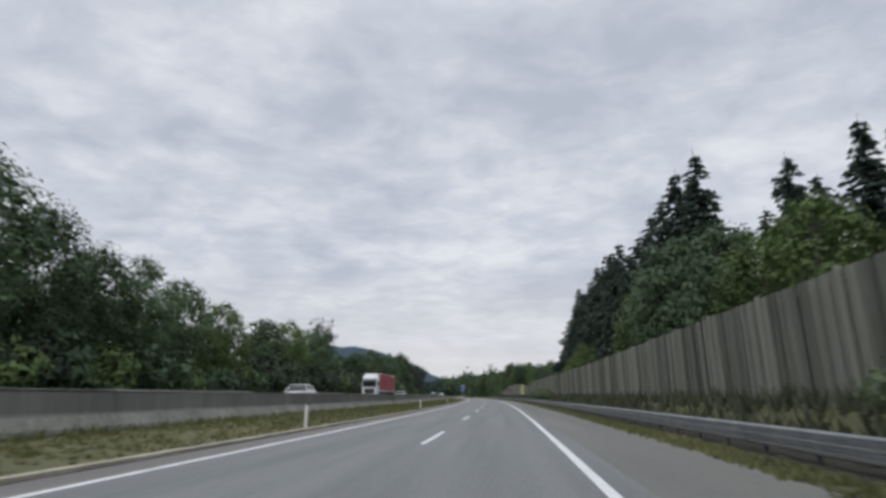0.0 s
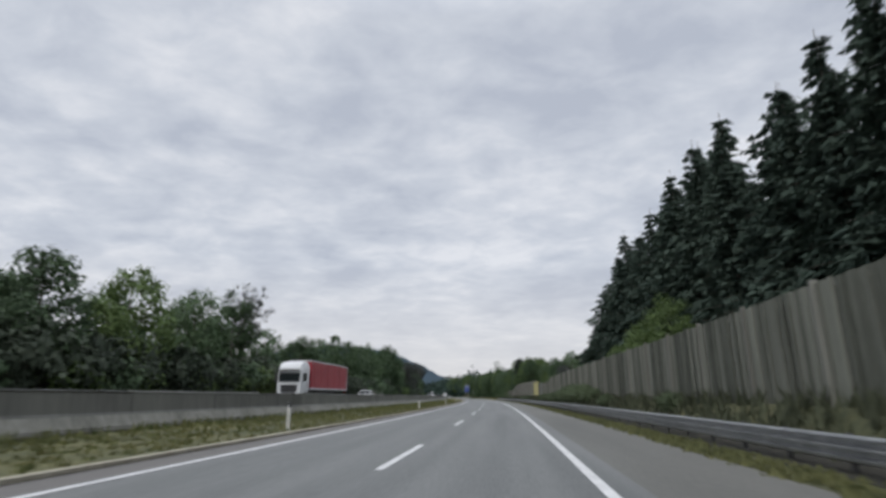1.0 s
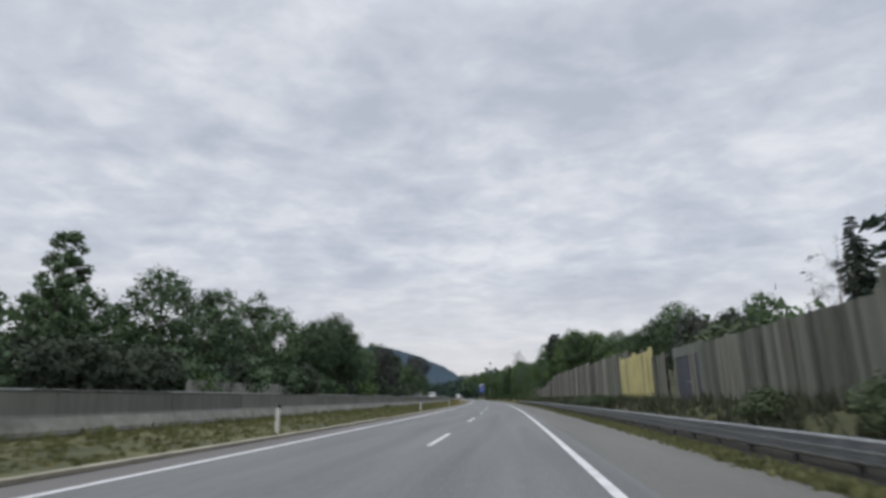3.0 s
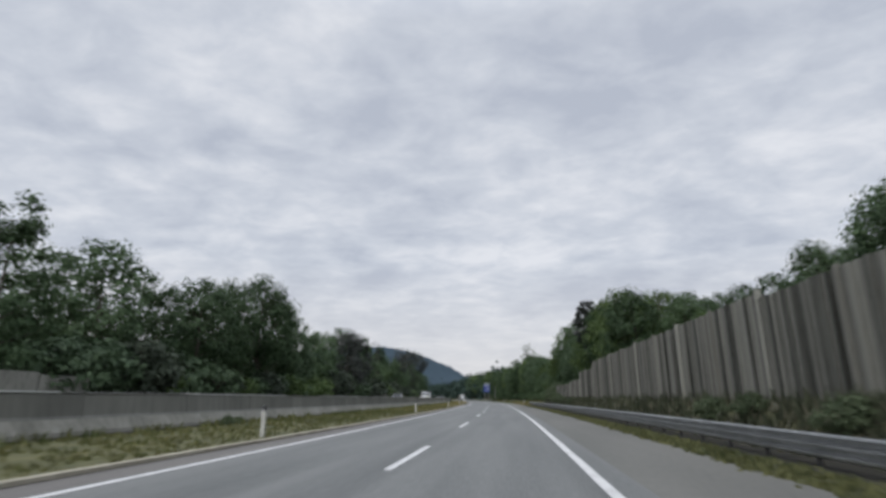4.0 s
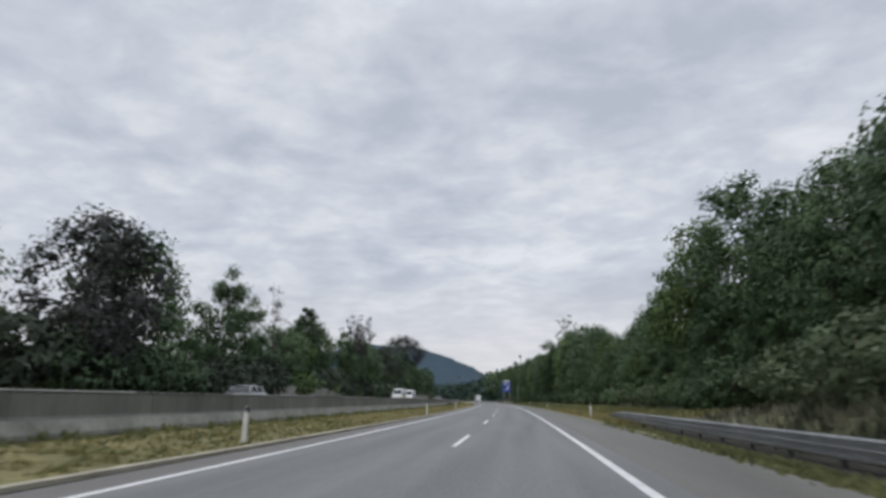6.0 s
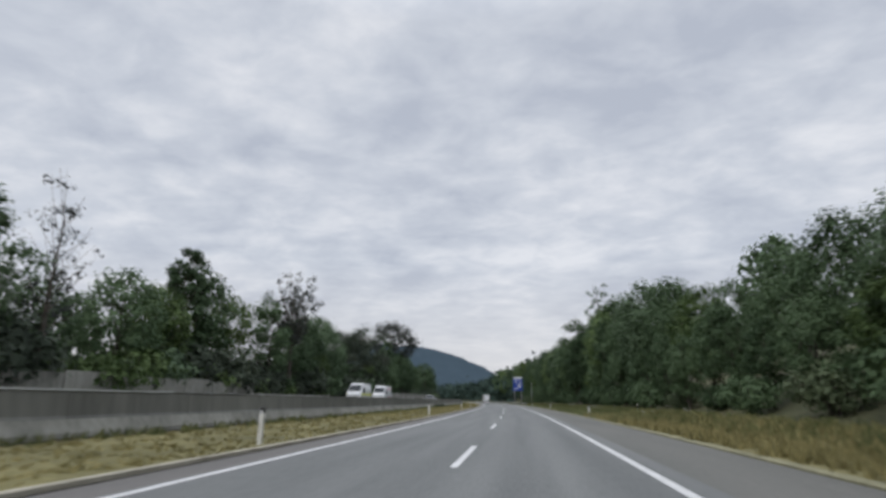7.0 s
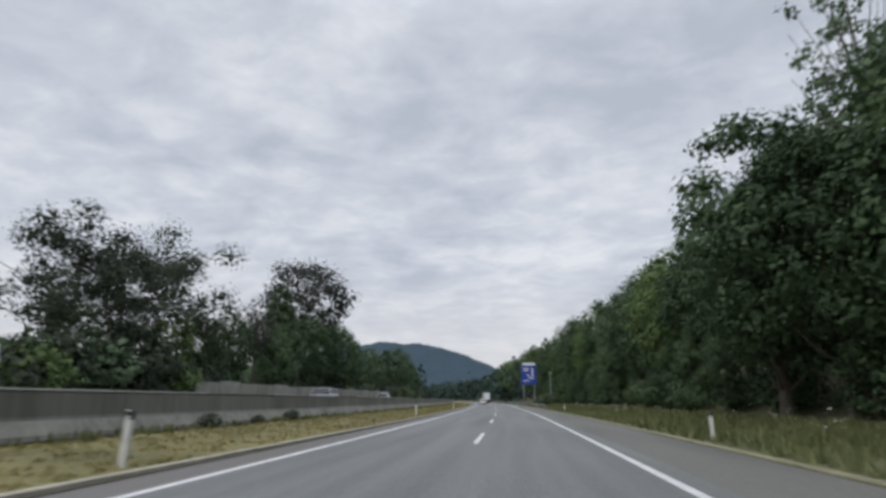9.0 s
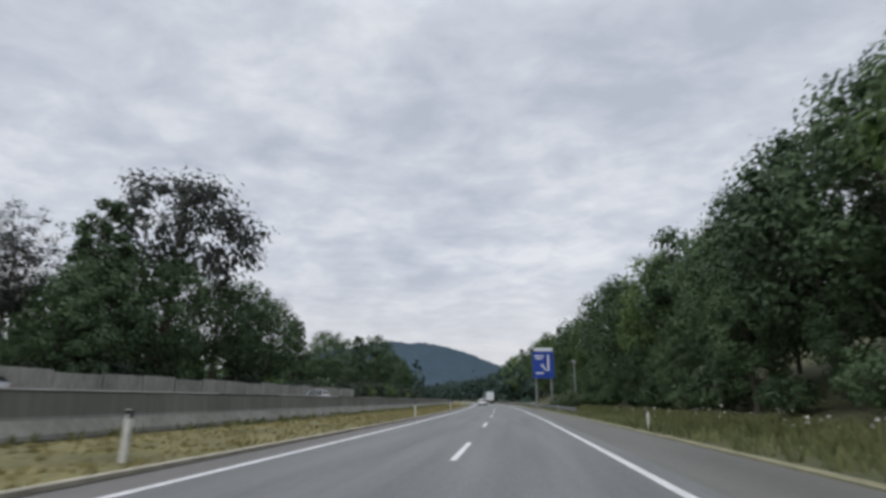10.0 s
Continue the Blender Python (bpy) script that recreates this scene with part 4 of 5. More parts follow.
KINDS = {
    "oak": broad_tree(11, 14, 4.6, 2600, LEAVES, "dense dark green broad-leaved tree at the wood's edge"),
    "ash": broad_tree(12, 15, 3.8, 2400, LEAVES, "tall green broad-leaved tree with a loose crown", 0.15, 0.10),
    "lime": broad_tree(13, 13, 4.4, 2500, BRIGHT_LEAVES, "fresh green broad-leaved tree at the wood's edge", 0.10),
    "willow": broad_tree(14, 12, 4.2, 2400, GREY_LEAVES, "greyish green tree beside the motorway", 0.10),
    "beech": broad_tree(15, 13, 4.6, 2600, DULL_LEAVES, "dark purplish leaved tree in the tree row", 0.14),
    "open": broad_tree(16, 13, 7.8, 5000, DARK_LEAVES, "spreading tree with an open greyish crown", 0.44, 0.10, 0.31, "tree", 26, 0.6, 0.60, 1.7),
    "airy_grey": broad_tree(25, 16, 2.1, 1500, GREY_LEAVES, "airy pointed greyish tree rising above the wood", 0.42, 0.18, 0.24, "tree", 40, 1.0, 1.1, 0.8, "ball"),
    "airy": broad_tree(19, 15, 2.75, 2100, DULL_LEAVES, "airy round-crowned tree with sky between its leaves", 0.50, 0.14, 0.26, "tree", 46, 1.0, 1.1, 0.8, "ball"),
    "tufted": broad_tree(20, 16, 6.0, 2300, DULL_LEAVES, "tall dark tree with limbs fanning into ragged tufts", 0.44, 0.0, 0.35, "tree", 8, 1.0, 0.60, 1.8, "vase"),
    "column": broad_tree(27, 16, 2.3, 3000, DULL_LEAVES, "narrow dark tree rising out of the wood", 0.48, 0.0, 0.32),
    "thin": broad_tree(17, 14, 2.4, 420, DULL_LEAVES, "slender half-bare tree with thin twigs", 0.25, 0.3, 0.26, "tree", 30, 1.0, 0.8, 0.8),
    "poplar": broad_tree(18, 16, 2.6, 2600, LEAVES, "slim upright dark green tree", 0.12, 0.02),
}
KINDS.update({
    "near_oak": broad_tree(51, 14, 4.4, 4000, LEAVES, "dense green broad-leaved tree beside the shoulder", 0.13, 0.0, 0.33, "tree", 26),
    "near_ash": broad_tree(52, 14, 3.9, 3900, LEAVES, "tall green ash-like tree beside the shoulder", 0.13, 0.0, 0.33, "tree", 26),
    "near_lime": broad_tree(53, 13, 4.3, 4000, BRIGHT_LEAVES, "fresh green leafy tree beside the shoulder", 0.13, 0.0, 0.33, "tree", 26),
    "near_willow": broad_tree(54, 12, 4.2, 3800, GREY_LEAVES, "greyish green leafy tree beside the shoulder", 0.13, 0.0, 0.33, "tree", 26),
})
KINDS.update({
    "spruce": spruce(21, 20, 4.6, "tall dark green spruce behind the noise barrier", 3600),
    "spruce_b": spruce(22, 18, 3.9, "dark narrow spruce in the wood on the slope", 3000),
    "spruce_c": spruce(23, 21, 7.0, "broad old dark spruce behind the noise barrier", 4600),
    "spruce_lone": spruce(26, 20, 7.6, "broad lone dark spruce behind the noise barrier", 6400, 1.0, 0.58),
    "spruce_back": spruce(24, 19, 4.4, "dark spruce deeper in the wood on the slope", 1300, 1.45),
})
KINDS.update({
    "bush": bush(31, 3.2, 2.2, 400, DARK_LEAVES, "dense dark green bush at the roadside"),
    "bush_b": bush(32, 2.6, 2.0, 370, BRIGHT_LEAVES, "fresh green bush at the roadside"),
    "bush_c": bush(33, 3.0, 2.0, 370, GREY_LEAVES, "greyish green bush at the roadside"),
    "near_bush": bush(34, 3.0, 2.1, 950, LEAVES, "dense green bush at the edge of the wood", 0.26),
    "near_bush_c": bush(35, 2.8, 2.0, 900, SHRUB_LEAVES, "greyish green bush beside the crash barrier", 0.24),
    "back": broad_tree(41, 15, 4.8, 1100, LEAVES, "green tree deeper in the wood", 0.12, 0.0, 0.68),
    "back_b": broad_tree(42, 14, 4.6, 1000, GREY_LEAVES, "dull green tree deeper in the wood", 0.12, 0.0, 0.68),
})
planted = set()
grove = random.Random(8)


def plant(kind, s, x, top=None, size=None):
    """A tree of that kind, its top at the given height above the road."""
    z = terrain(s, x) - 0.12
    ob = KINDS[kind]
    k = size if size else (top - z) / HIGH[ob]
    m = stand(s, x, z, grove.uniform(0, 360)) @ Matrix.Scale(k, 4)
    if kind not in planted:
        planted.add(kind)
        ob.matrix_basis = m
        ob["group"] = "trees and bushes along the motorway"
        return
    two = ob.copy()
    scene.collection.objects.link(two)
    two.matrix_basis = m
    for child in ob.children:
        c = child.copy()
        scene.collection.objects.link(c)
        c.parent = two


# single trees that stand out on the far side of the opposite carriageway
# first stretch
for kind, s, x, top in (
    ("near_oak", 25, -28, 15.3), ("near_oak", 31, -28, 13.6), ("near_oak", 36.5, -28.5, 12.4), ("near_ash", 42, -28, 12.6), ("oak", 48, -28.5, 12.0), ("lime", 56, -28, 11), ("willow", 66, -27.5, 10.5),
    ("lime", 76, -28, 11.6), ("oak", 86, -28, 11.6), ("airy", 107, -32.5, 16.4), ("ash", 98, -30, 13.6), ("oak", 118, -28, 10.3), ("oak", 126, -28, 10.8), ("poplar", 138, -28.5, 12.6),
    ("oak", 150, -29, 12.6), ("willow", 160, -29, 12.5), ("ash", 168, -28, 13.8), ("oak", 178, -29.5, 13.5), ("ash", 185, -29, 12.0), ("oak", 192, -29, 13.3), ("near_oak", 206, -28.5, 16.6),
    ("near_oak", 199, -30, 14.6), ("near_oak", 212.5, -29.5, 14.8), ("willow", 216, -28, 11),
):
    plant(kind, s, x, top)
# middle stretch
for kind, s, x, top in (
    ("ash", 267.6, -27.5, 12.6), ("beech", 241, -25.5, 13.5), ("ash", 224, -28, 12.4), ("oak", 232, -29, 12.3), ("oak", 250, -30, 15.2), ("ash", 262, -28, 14.5), ("thin", 272.5, -26.5, 14.5), ("oak", 275, -30, 9.0),
    ("oak", 281, -28.5, 10.8), ("lime", 286, -29, 10.4), ("poplar", 290, -29, 14.9), ("oak", 293, -30, 14.0), ("lime", 300, -30, 12), ("airy", 307.0, -25.2, 16.2), ("ash", 302.0, -26.0, 12.6), ("oak", 311, -27.5, 11.0), ("oak", 307, -27.4, 5.2), ("oak", 314.5, -27, 8.2), ("lime", 321, -27, 7.8), ("oak", 328, -27, 7.8),
    ("near_oak", 318.5, -28.5, 12.6), ("near_willow", 325, -28.5, 13.6), ("ash", 331, -28.5, 13.6), ("oak", 337, -29, 9.5), ("open", 348, -29.5, 14.4), ("open", 359.5, -31, 16.0), ("oak", 346, -28, 7.6),
    ("oak", 352, -28, 7.2), ("lime", 358, -28.5, 8.4), ("oak", 364, -28.5, 8.8),
):
    plant(kind, s, x, top)
# last stretch
for kind, s, x, top in (
    ("oak", 370, -29, 10.4), ("poplar", 383.6, -28.8, 15.9), ("oak", 383.5, -28.2, 11.4), ("tufted", 394.6, -29, 22.4), ("near_oak", 391, -27.5, 13.4), ("near_oak", 400, -28, 13.4), ("oak", 408, -28.5, 14.6), ("airy", 376.6, -29, 12.9),
    ("oak", 416, -29, 14.0), ("poplar", 426, -29, 12.5), ("oak", 440, -29, 12.6), ("ash", 452, -29, 13.5), ("poplar", 466, -29, 14.5), ("oak", 379.5, -27.5, 9.6), ("oak", 387, -30.5, 13.6), ("oak", 482, -28, 16.5), ("ash", 498, -29, 15.0),
    ("oak", 515, -29, 15.0), ("oak", 535, -29, 15.0), ("ash", 555, -29, 15.0),
):
    plant(kind, s, x, top)
s = 14
while s < 600:
    # lower second row and the undergrowth in front of it
    cap = 10.6 if s < 200 else 10.0 if s < 296 else (5.6 if s < 382 else 9.5)
    plant(grove.choice(["back", "back_b", "back"]), s, grove.uniform(-41, -33), cap + grove.uniform(-1.5, 1.5))
    s += grove.uniform(5, 7.2)
s = 6
while s < 560:
    behind = 1.4 if 356 < s < 446 else 0.0
    plant(grove.choice(["bush", "bush_b", "bush_c", "bush_c" if s < 262 else "bush"]), s, grove.uniform(-27.2, -25.4) - behind, size=grove.uniform(0.9, 1.75) * (1 - 0.15 * behind))
    s += grove.uniform(1.7, 3.0)

# the spruce wood behind the noise barrier
for kind, s, x, top in (
    ("spruce", 52, 18.5, 20.6), ("spruce_b", 59.5, 18.2, 19.0), ("spruce_c", 65, 19, 19.5), ("spruce_b", 70, 17.5, 19.0), ("spruce", 76, 18, 21.2), ("spruce_c", 83, 18.5, 20.5), ("spruce_b", 89, 18, 20.0),
    ("spruce", 95, 18.5, 19.2), ("spruce_b", 100, 18, 21.0), ("spruce_b", 112.5, 19.5, 14.0), ("spruce_b", 115.2, 21.0, 13.6), ("spruce_c", 110.6, 22.0, 15.2), ("spruce_b", 107, 18.5, 20.0), ("spruce_lone", 122, 20.5, 19.4), ("spruce_b", 117.5, 22.5, 12.0), ("spruce_c", 125.5, 19, 13.4), ("spruce_b", 130, 18, 9.6), ("spruce_back", 128, 23, 12.5),
    ("spruce_b", 97.5, 18.6, 19.6), ("spruce_b", 86, 19.0, 20.6), ("spruce", 79, 19.6, 22.4), ("spruce_b", 73, 19.0, 22.0), ("spruce_b", 103.5, 19.4, 20.8), ("spruce_b", 90.5, 20.0, 21.6), ("spruce", 46, 18, 20.8), ("spruce_b", 42, 18.2, 20.8), ("spruce_b", 80, 17.4, 20.4), ("spruce_b", 92, 17.6, 18.4), ("spruce_b", 62, 17.5, 17.6), ("spruce_b", 55.5, 18.2, 20.0), ("spruce", 36, 22, 17.5), ("spruce_b", 30, 23, 17.0), ("spruce_c", 24, 23, 17.5), ("spruce", 16, 23, 18.5), ("spruce_b", 8, 22, 18),
):
    plant(kind, s, x, top)
s = 4
while s < 118:
    plant("spruce_back", s, grove.uniform(25, 33), 18 + grove.uniform(-2, 4))
    s += grove.uniform(4.0, 6.0)
s = 48
while s < 107:
    plant(grove.choice(["spruce_back", "spruce_b", "spruce_back"]), s, grove.uniform(20.0, 23), 17.5 + grove.uniform(-2, 2.5))
    s += grove.uniform(3.2, 4.6)
for kind, s, x, top in (
    ("lime", 26, 14.5, 8.6), ("willow", 31, 15, 10.6), ("willow", 38, 14.5, 11.6), ("near_lime", 46, 14.0, 9.6), ("near_willow", 40.5, 14.2, 10.4), ("near_bush", 55, 13.4, 4.6), ("lime", 20, 14.0, 8.4), ("willow", 12, 14.5, 9.6),
    ("near_lime", 71.5, 13.3, 7.6), ("near_lime", 77, 13.0, 6.6), ("near_lime", 87, 13.4, 5.8), ("near_bush_c", 95, 13.2, 4.6), ("near_lime", 82, 14, 6.6), ("near_bush", 104, 13.4, 4.6), ("near_bush_c", 112, 13.2, 4.4),
    ("near_bush_c", 133, 13.4, 5.0), ("beech", 138, 15.5, 6.2), ("thin", 124, 13.5, 6.5), ("beech", 146, 16, 7.2), ("oak", 153, 17, 8.2), ("near_oak", 160, 17, 8.8),
):
    plant(kind, s, x, top)
for kind, s, x, top in (
    ("near_oak", 166, 17, 8.4), ("near_lime", 174, 17, 6.8), ("near_lime", 181, 17, 7.4), ("near_oak", 187, 17.5, 9.8), ("near_lime", 193, 17.5, 11.2), ("near_lime", 199, 18, 12.0), ("near_oak", 204, 18, 11.6),
    ("near_ash", 209.5, 17.5, 12.8), ("near_oak", 215, 18, 12.0), ("near_lime", 221, 17, 11.6), ("near_willow", 227, 16.5, 12.2), ("near_oak", 233, 16.8, 12.0),
):
    plant(kind, s, x, top)

# the broad-leaved wood along the shoulder
ridge = [(237, 12.0), (243.5, 15.0), (250, 14.2), (257, 11.2), (263, 9.0), (269, 9.6), (276, 9.8), (283, 9.4), (289.5, 10.2), (296, 12.4), (302.5, 13.4), (308, 12.2), (314, 12.0), (320, 14.4), (326, 15.0), (332, 15.0), (337.5, 13.8),
         (343, 13.4), (349, 13.4), (355, 13.6), (361.5, 14.0), (368, 14.6), (374, 14.4), (380, 13.6), (385.5, 13.4), (393, 15.2), (402, 15.6), (413, 15.6), (423, 16.6), (436, 14.6), (452, 16.2), (470, 17.0), (490, 17.8), (512, 18.6), (540, 19), (570, 19.3), (600, 20)]
for i, (s, top) in enumerate(ridge):
    plant(("near_oak", "near_ash", "near_lime", "near_oak", "near_willow", "near_oak")[i % 6] if s < 430 else ("oak", "ash", "lime")[i % 3], s, grove.uniform(15.6, 16.8), top)
for kind, s, x, top in (("airy_grey", 334.9, 16.4, 20.0), ("airy_grey", 319.5, 16.8, 15.4), ("near_ash", 337.6, 12.5, 14.4), ("near_oak", 334.5, 13.2, 11.6), ("near_oak", 209, 14.2, 9.6), ("column", 203.8, 12.1, 12.2), ("near_oak", 192, 14.3, 11.2), ("near_lime", 197, 14.3, 12.1), ("near_oak", 201.5, 14.0, 11.8), ("near_lime", 204, 13.6, 11.2), ("near_oak", 212, 13.4, 9.6), ("near_willow", 217, 13.0, 8.6), ("near_oak", 223, 13.4, 9.6)):
    plant(kind, s, x, top)
s = 232
while s < 470:
    plant(grove.choice(["near_oak", "near_lime", "near_oak", "near_ash", "near_ash"]) if s < 400 else "oak", s, grove.uniform(13.6, 15.0), grove.uniform(5.6, 7.8))
    s += grove.uniform(5.0, 7.0)
s = 226
while s < 440:
    plant(grove.choice(["near_bush", "near_bush", "near_bush_c"]) if s < 300 else "near_bush", s, grove.uniform(12.6, 14.2), size=grove.uniform(0.6, 1.15))
    s += grove.uniform(4.5, 7.0)
s = 130
while s < 640:
    cap = 7.5 if s < 190 else (11 if s < 235 else 13.5)
    plant(grove.choice(["back", "back_b", "back"]), s, grove.uniform(22, 32), cap + grove.uniform(-2, 3))
    s += grove.uniform(8.5, 12)
s = 166
while s < 240:
    plant("oak", s, grove.uniform(20.5, 22.5), grove.uniform(10.0, 12.5) - (1.8 if 174 < s < 192 else 0.6 if s < 174 else 0))
    s += grove.uniform(4.5, 6.5)
# bushes that grow between the crash barrier and the noise barrier
for s, x, k in ((3, 9.0, 0.5), (9, 9.1, 0.6), (58, 8.9, 0.4), (72, 8.9, 0.4), (78, 9.0, 0.55), (82, 8.9, 0.75), (86, 9.0, 0.7), (90, 9.0, 0.75), (94, 8.9, 0.7), (98, 8.9, 0.6), (101, 8.9, 0.5), (105, 8.9, 0.55), (110, 9.0, 0.4), (156, 9.0, 0.35), (158.5, 8.8, 0.4),
                (198, 8.9, 0.35), (206, 8.9, 0.45), (213, 9.0, 0.6), (219, 9.6, 0.9), (223, 10.4, 1.1), (228, 10.8, 1.0), (163.5, -10.5, 0.24), (165, -10.7, 0.2), (143, 8.9, 0.4), (147, 8.9, 0.45), (151, 8.8, 0.4), (115, 8.9, 0.5), (120, 8.9, 0.45), (419, 9.6, 0.9), (423, 10.2, 1.1), (426, 9.0, 0.8)):
    plant("near_bush_c", s, x, size=k * 0.9)

# low dark shrubs at the foot of the median wall
for s, k in ((333.9, 0.24), (338.3, 0.18), (342.4, 0.24)):
    plant("bush", s, -10.8, size=k)

# trees that close the wood behind its edge
for k in range(9):
    plant("back", 343 + 6.5 * k, 20.5 + 1.2 * (k % 2), 12.4)


# ---------------------------------------------------------------- far woods
def far_wood(name, spots, size, mat, seed, label, per=12, lift=0.34):
    rng = np.random.default_rng(seed)
    pts, sizes = [], []
    for p in spots:
        c = np.array(p)[None] + rng.normal(size=(per, 3)) * np.array([1.6, 1.6, 2.2]) * size * 0.42
        pts.append(c)
        sizes.append(rng.uniform(0.7, 1.4, per) * size)
    ob = new(name, leaf_cards(name, np.concatenate(pts), np.concatenate(sizes), mat, rng, 0.95, None, lift))
    return tagged(ob, label, "woodland", "", "stuff")


wood = random.Random(17)


def hill_rise(turn):
    """How steeply the top of the long far ridge stands up, in degrees, against its bearing."""
    stops = ((88, 0.6), (95, 1.3), (97.7, 2.1), (100.6, 3.5), (102.6, 4.4), (105, 5.1), (107.5, 5.45), (111, 5.5), (115, 4.8), (121, 3.4), (130, 2.0), (142, 0.8))
    for (a, u), (b, v) in zip(stops, stops[1:]):
        if a <= turn <= b:
            return u + (v - u) * smooth_step(a, b, turn) * 0.35 + (v - u) * (turn - a) / (b - a) * 0.65
    return 0.0


# the long wooded ridge far down the valley, uneven like tree tops
HILL_FROM, HILL_AWAY = Vector((-8, 200, 0)), 2200
verts, faces, N_TURN, N_OUT = [], [], 240, 44
for i in range(N_TURN + 1):
    turn = 88 + 54 * i / N_TURN
    for j in range(N_OUT + 1):
        r = 1450 + 1250 * j / N_OUT
        x, y = HILL_FROM.x + r * math.cos(radians(turn)), HILL_FROM.y + r * math.sin(radians(turn))
        swell = math.exp(-((r - HILL_AWAY) / 340) ** 2)
        h = HILL_AWAY * math.tan(radians(hill_rise(turn))) * swell
        h += (7 * noise.noise((x * 0.012, y * 0.012, 1)) + 4.5 * noise.noise((x * 0.045, y * 0.045, 7)) + 4.0 * noise.noise((x * 0.12, y * 0.12, 3))) * min(1.0, h / 30)
        verts.append((x, y, h - 3))
for i in range(N_TURN):
    for j in range(N_OUT):
        a = i * (N_OUT + 1) + j
        faces.append((a, a + N_OUT + 1, a + N_OUT + 2, a + 1))
# the ridge's blue is distance haze painted into the leaf colour
tagged(new("hill_wood", mesh_of("hill_wood", verts, faces, HAZED_FAR_LEAVES, True)), "dark wooded ridge far down the valley, bluish with painted-in haze", "woodland", "", "stuff")

# the nearer woods into which the motorway bends away
spots = []
while len(spots) < 6500:
    s = wood.uniform(520, 1300)
    side = wood.choice((wood.uniform(13, 70), wood.uniform(13, 34), wood.uniform(-70, -27)))
    spots.append(tuple(road(s, side, terrain(s, side) + wood.uniform(0.5, 12 + 8 * noise.noise((s * 0.03, side * 0.05, 2))))))
# a weaker haze tint is painted into these leaves
far_wood("distant_wood", spots, 2.3, HAZED_MID_LEAVES, 5, "dark green wood where the motorway bends away, bluish with painted-in haze", 5, 0.5)
spots = []
while len(spots) < 1900:
    x, y = wood.uniform(-60, 420), wood.uniform(620, 1000)
    a = math.atan2(y, x + 1 / BEND)
    s, side = a / BEND, math.hypot(x + 1 / BEND, y) - 1 / BEND
    h = terrain(s, side)
    if h > 2.5 and side > 20:
        spots.append((x, y, h + wood.uniform(1, 6)))
# same haze-tinted leaves on the slope
far_wood("slope_wood", spots, 3.6, HAZED_MID_LEAVES, 15, "dark green wood on the slope further on, haze in its colour", 3, 1.0)
spots = []
while len(spots) < 4200:
    s = wood.uniform(-60, 900)
    side = wood.choice([wood.uniform(-140, -70), wood.uniform(40, 140), wood.uniform(40, 140)])
    spots.append(tuple(road(s, side, terrain(s, side) + wood.uniform(0.5, 4.5))))
for k in range(1500):
    s, side = wood.uniform(0, 600), wood.uniform(-66, -43)
    spots.append(tuple(road(s, side, terrain(s, side) + wood.uniform(0.5, 2.6 if 296 < s < 382 else 5.0))))
far_wood("valley_wood", spots, 1.9, LEAVES, 6, "green woodland on both sides further down the motorway", 10)


# ---------------------------------------------------------------- grass
def turf(name, count, area, high, mat, seed, label, width=0.05):
    """Tufts of bent blades; area gives (s, x) and the ground's height there."""
    rng = np.random.default_rng(seed)
    d = random.Random(seed)
    verts, faces = [], []
    for _ in range(count):
        s, x = area(d)
        z = terrain(s, x) - 0.02
        base = road(s, x, z)
        for _ in range(5):
            h = high * d.uniform(0.45, 1.15)
            az = d.uniform(0, 6.283)
            w = width * d.uniform(0.8, 1.6)
            o = Vector((d.gauss(0, 0.11), d.gauss(0, 0.11), 0))
            side = Vector((math.cos(az), math.sin(az), 0)) * w
            tip = Vector((d.gauss(0, 0.28) * h, d.gauss(0, 0.28) * h, h))
            b = len(verts)
            verts += [base + o - side, base + o + side, base + o + tip]
            faces.append((b, b + 1, b + 2))
    ob = new(name, mesh_of(name, verts, faces, mat))
    return tagged(ob, label, "grass", "", "stuff")


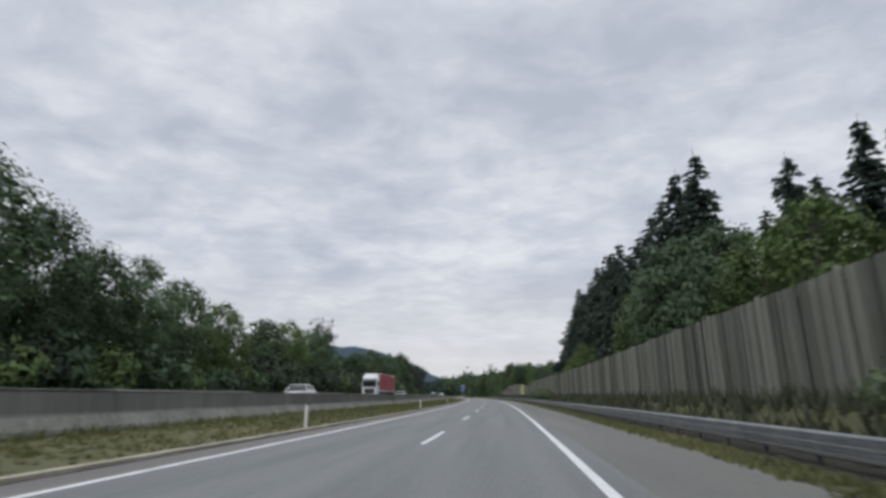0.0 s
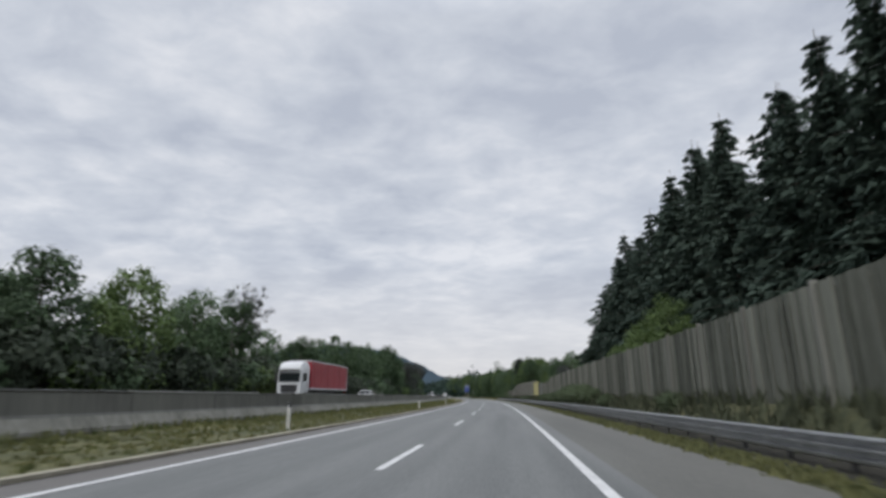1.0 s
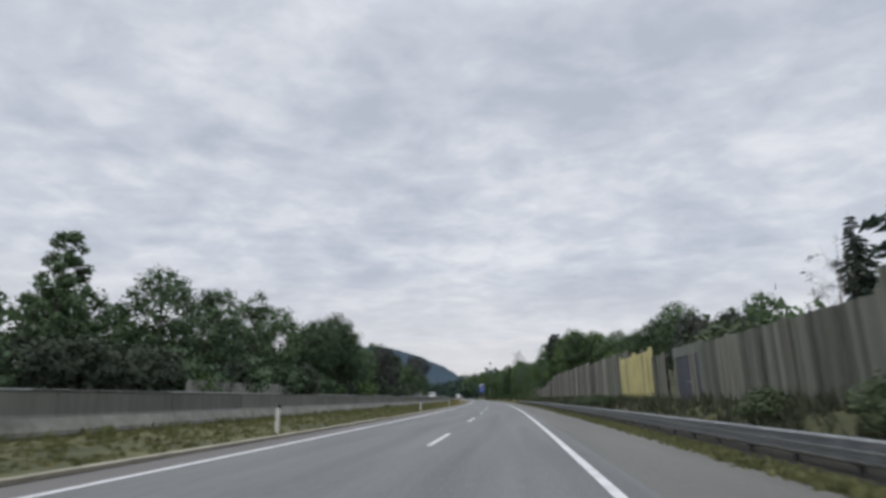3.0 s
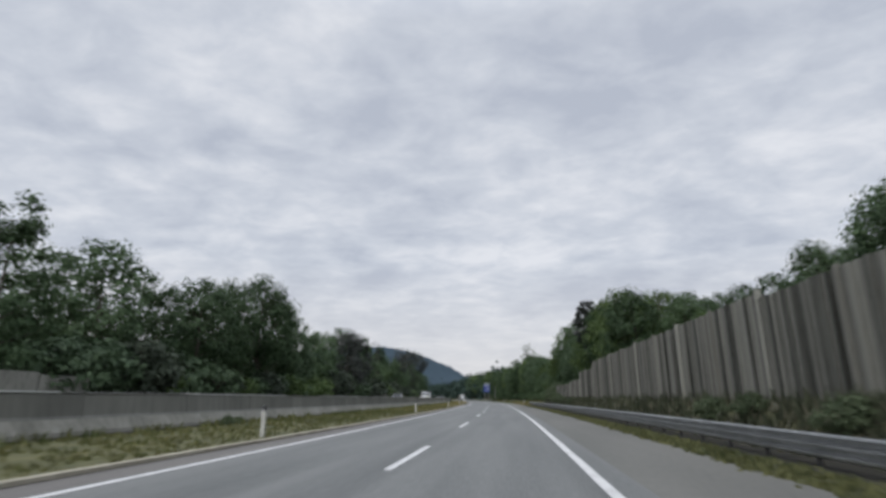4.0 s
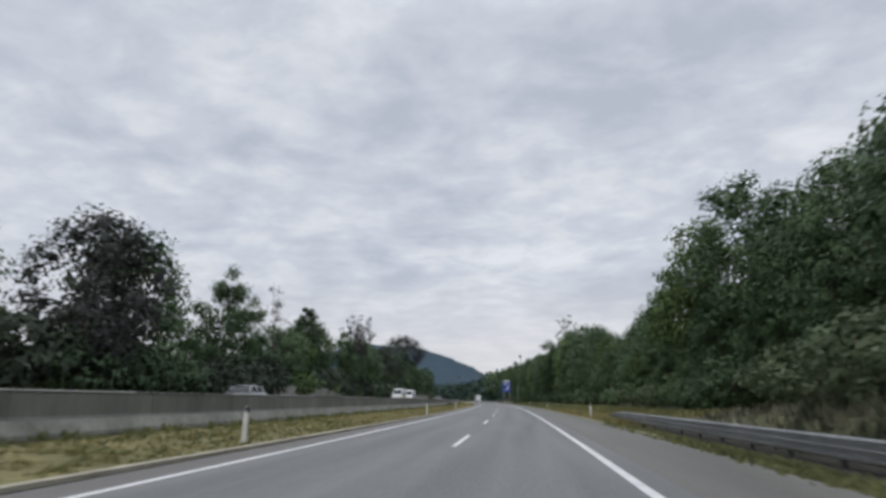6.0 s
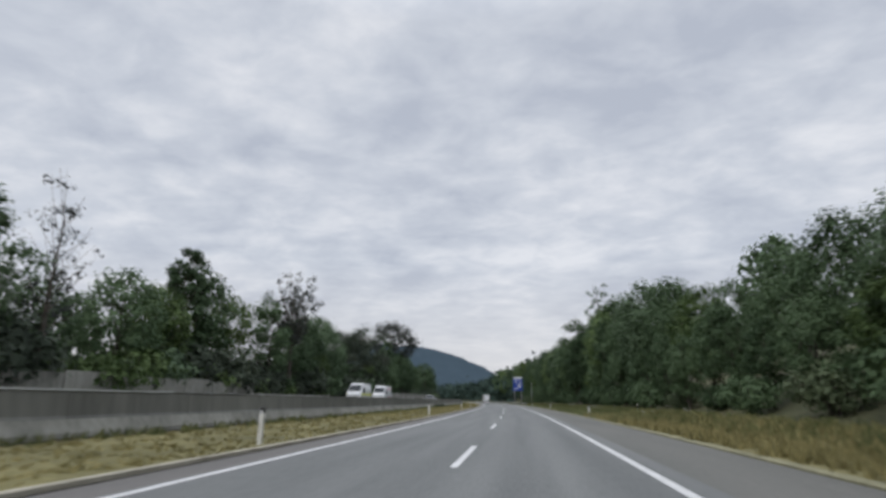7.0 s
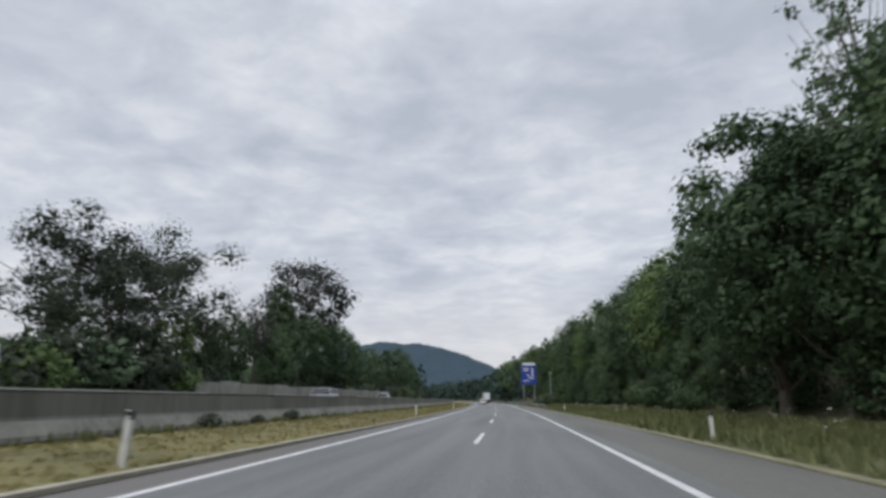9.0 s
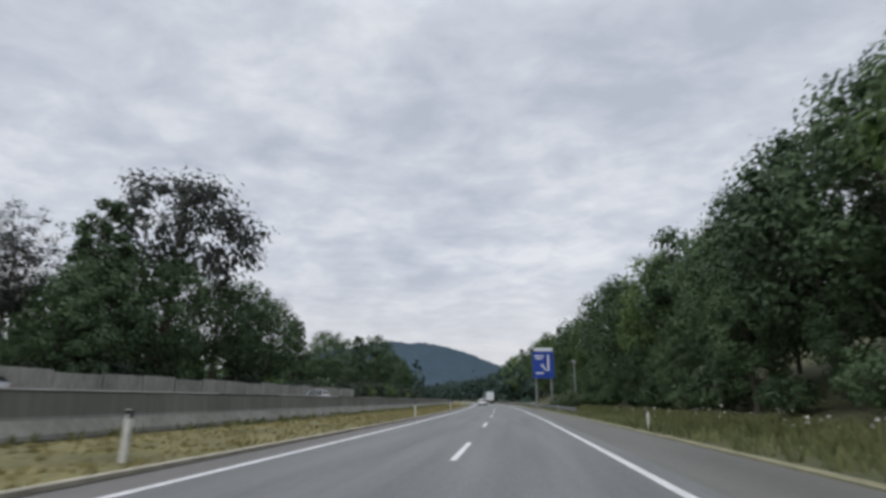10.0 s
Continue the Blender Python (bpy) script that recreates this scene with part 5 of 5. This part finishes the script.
turf("median_grass", 5200, lambda d: (d.uniform(0, 215), -5.6 - 5.6 * d.random() ** 0.9), 0.13, DRY_GRASS, 3, "dry greenish grass on the median strip")
turf("median_straw", 7600, lambda d: (d.uniform(195, 500), -5.6 - 5.4 * d.random() ** 1.1), 0.13, STRAW, 10, "bleached straw coloured grass on the median strip")
turf("median_green_grass", 3400, lambda d: (d.uniform(0, 240), d.uniform(-11.2, -5.7)), 0.15, GREEN_GRASS, 4, "green grass patches on the median strip")
turf("verge_straw", 3000, lambda d: (d.uniform(236, 290), 6.75 + 4.9 * d.random()), 0.36, STRAW, 5, "tall bleached grass on the verge beside the shoulder", 0.035)
turf("verge_grass", 7000, lambda d: (d.uniform(276, 470), 6.75 + 4.9 * d.random()), 0.36, VERGE_GRASS, 15, "tall olive grass on the verge beside the shoulder", 0.035)
turf("verge_green_grass", 5000, lambda d: (d.uniform(236, 450), 8.6 + 3.8 * d.random()), 0.42, GREEN_GRASS, 6, "tall green grass under the edge of the wood", 0.04)
turf("shoulder_grass", 6000, lambda d: (d.uniform(-5, 240), 6.42 + 0.72 * d.random()), 0.12, SHOULDER_GRASS, 7, "short olive grass under the crash barrier")
turf("median_weeds", 1500, lambda d: (d.uniform(0, 480), d.uniform(-11.3, -10.2)), 0.34, GREEN_GRASS, 12, "taller weeds at the foot of the median wall", 0.05)
turf("barrier_weeds", 1300, lambda d: (d.uniform(135, 232), d.uniform(8.2, 9.5)), 0.30, WITHERED, 8, "withered weeds at the foot of the noise barrier", 0.05)
turf("barrier_green_weeds", 3200, lambda d: (d.uniform(0, 225), d.uniform(8.2, 9.6)), 0.55, DARK_WEEDS, 13, "dark green weeds at the foot of the noise barrier", 0.05)

rng = np.random.default_rng(9)
d = random.Random(9)
spots = []
for _ in range(60):
    c, x = d.uniform(278, 390), d.uniform(9.0, 11.4)
    for _ in range(4):
        s = c + d.gauss(0, 0.4)
        spots.append(tuple(road(s, x + d.gauss(0, 0.15), terrain(s, x) + d.uniform(0.3, 0.75))))
for _ in range(160):
    s, x = d.uniform(140, 215), d.uniform(8.6, 9.4)
    spots.append(tuple(road(s, x, terrain(s, x) + d.uniform(0.08, 0.35))))
tagged(new("white_flowers", leaf_cards("white_flowers", spots, rng.uniform(0.05, 0.13, len(spots)), FLOWER, rng, 0.9)), "white flowering weeds among the roadside grass", "flowers", "", "stuff")
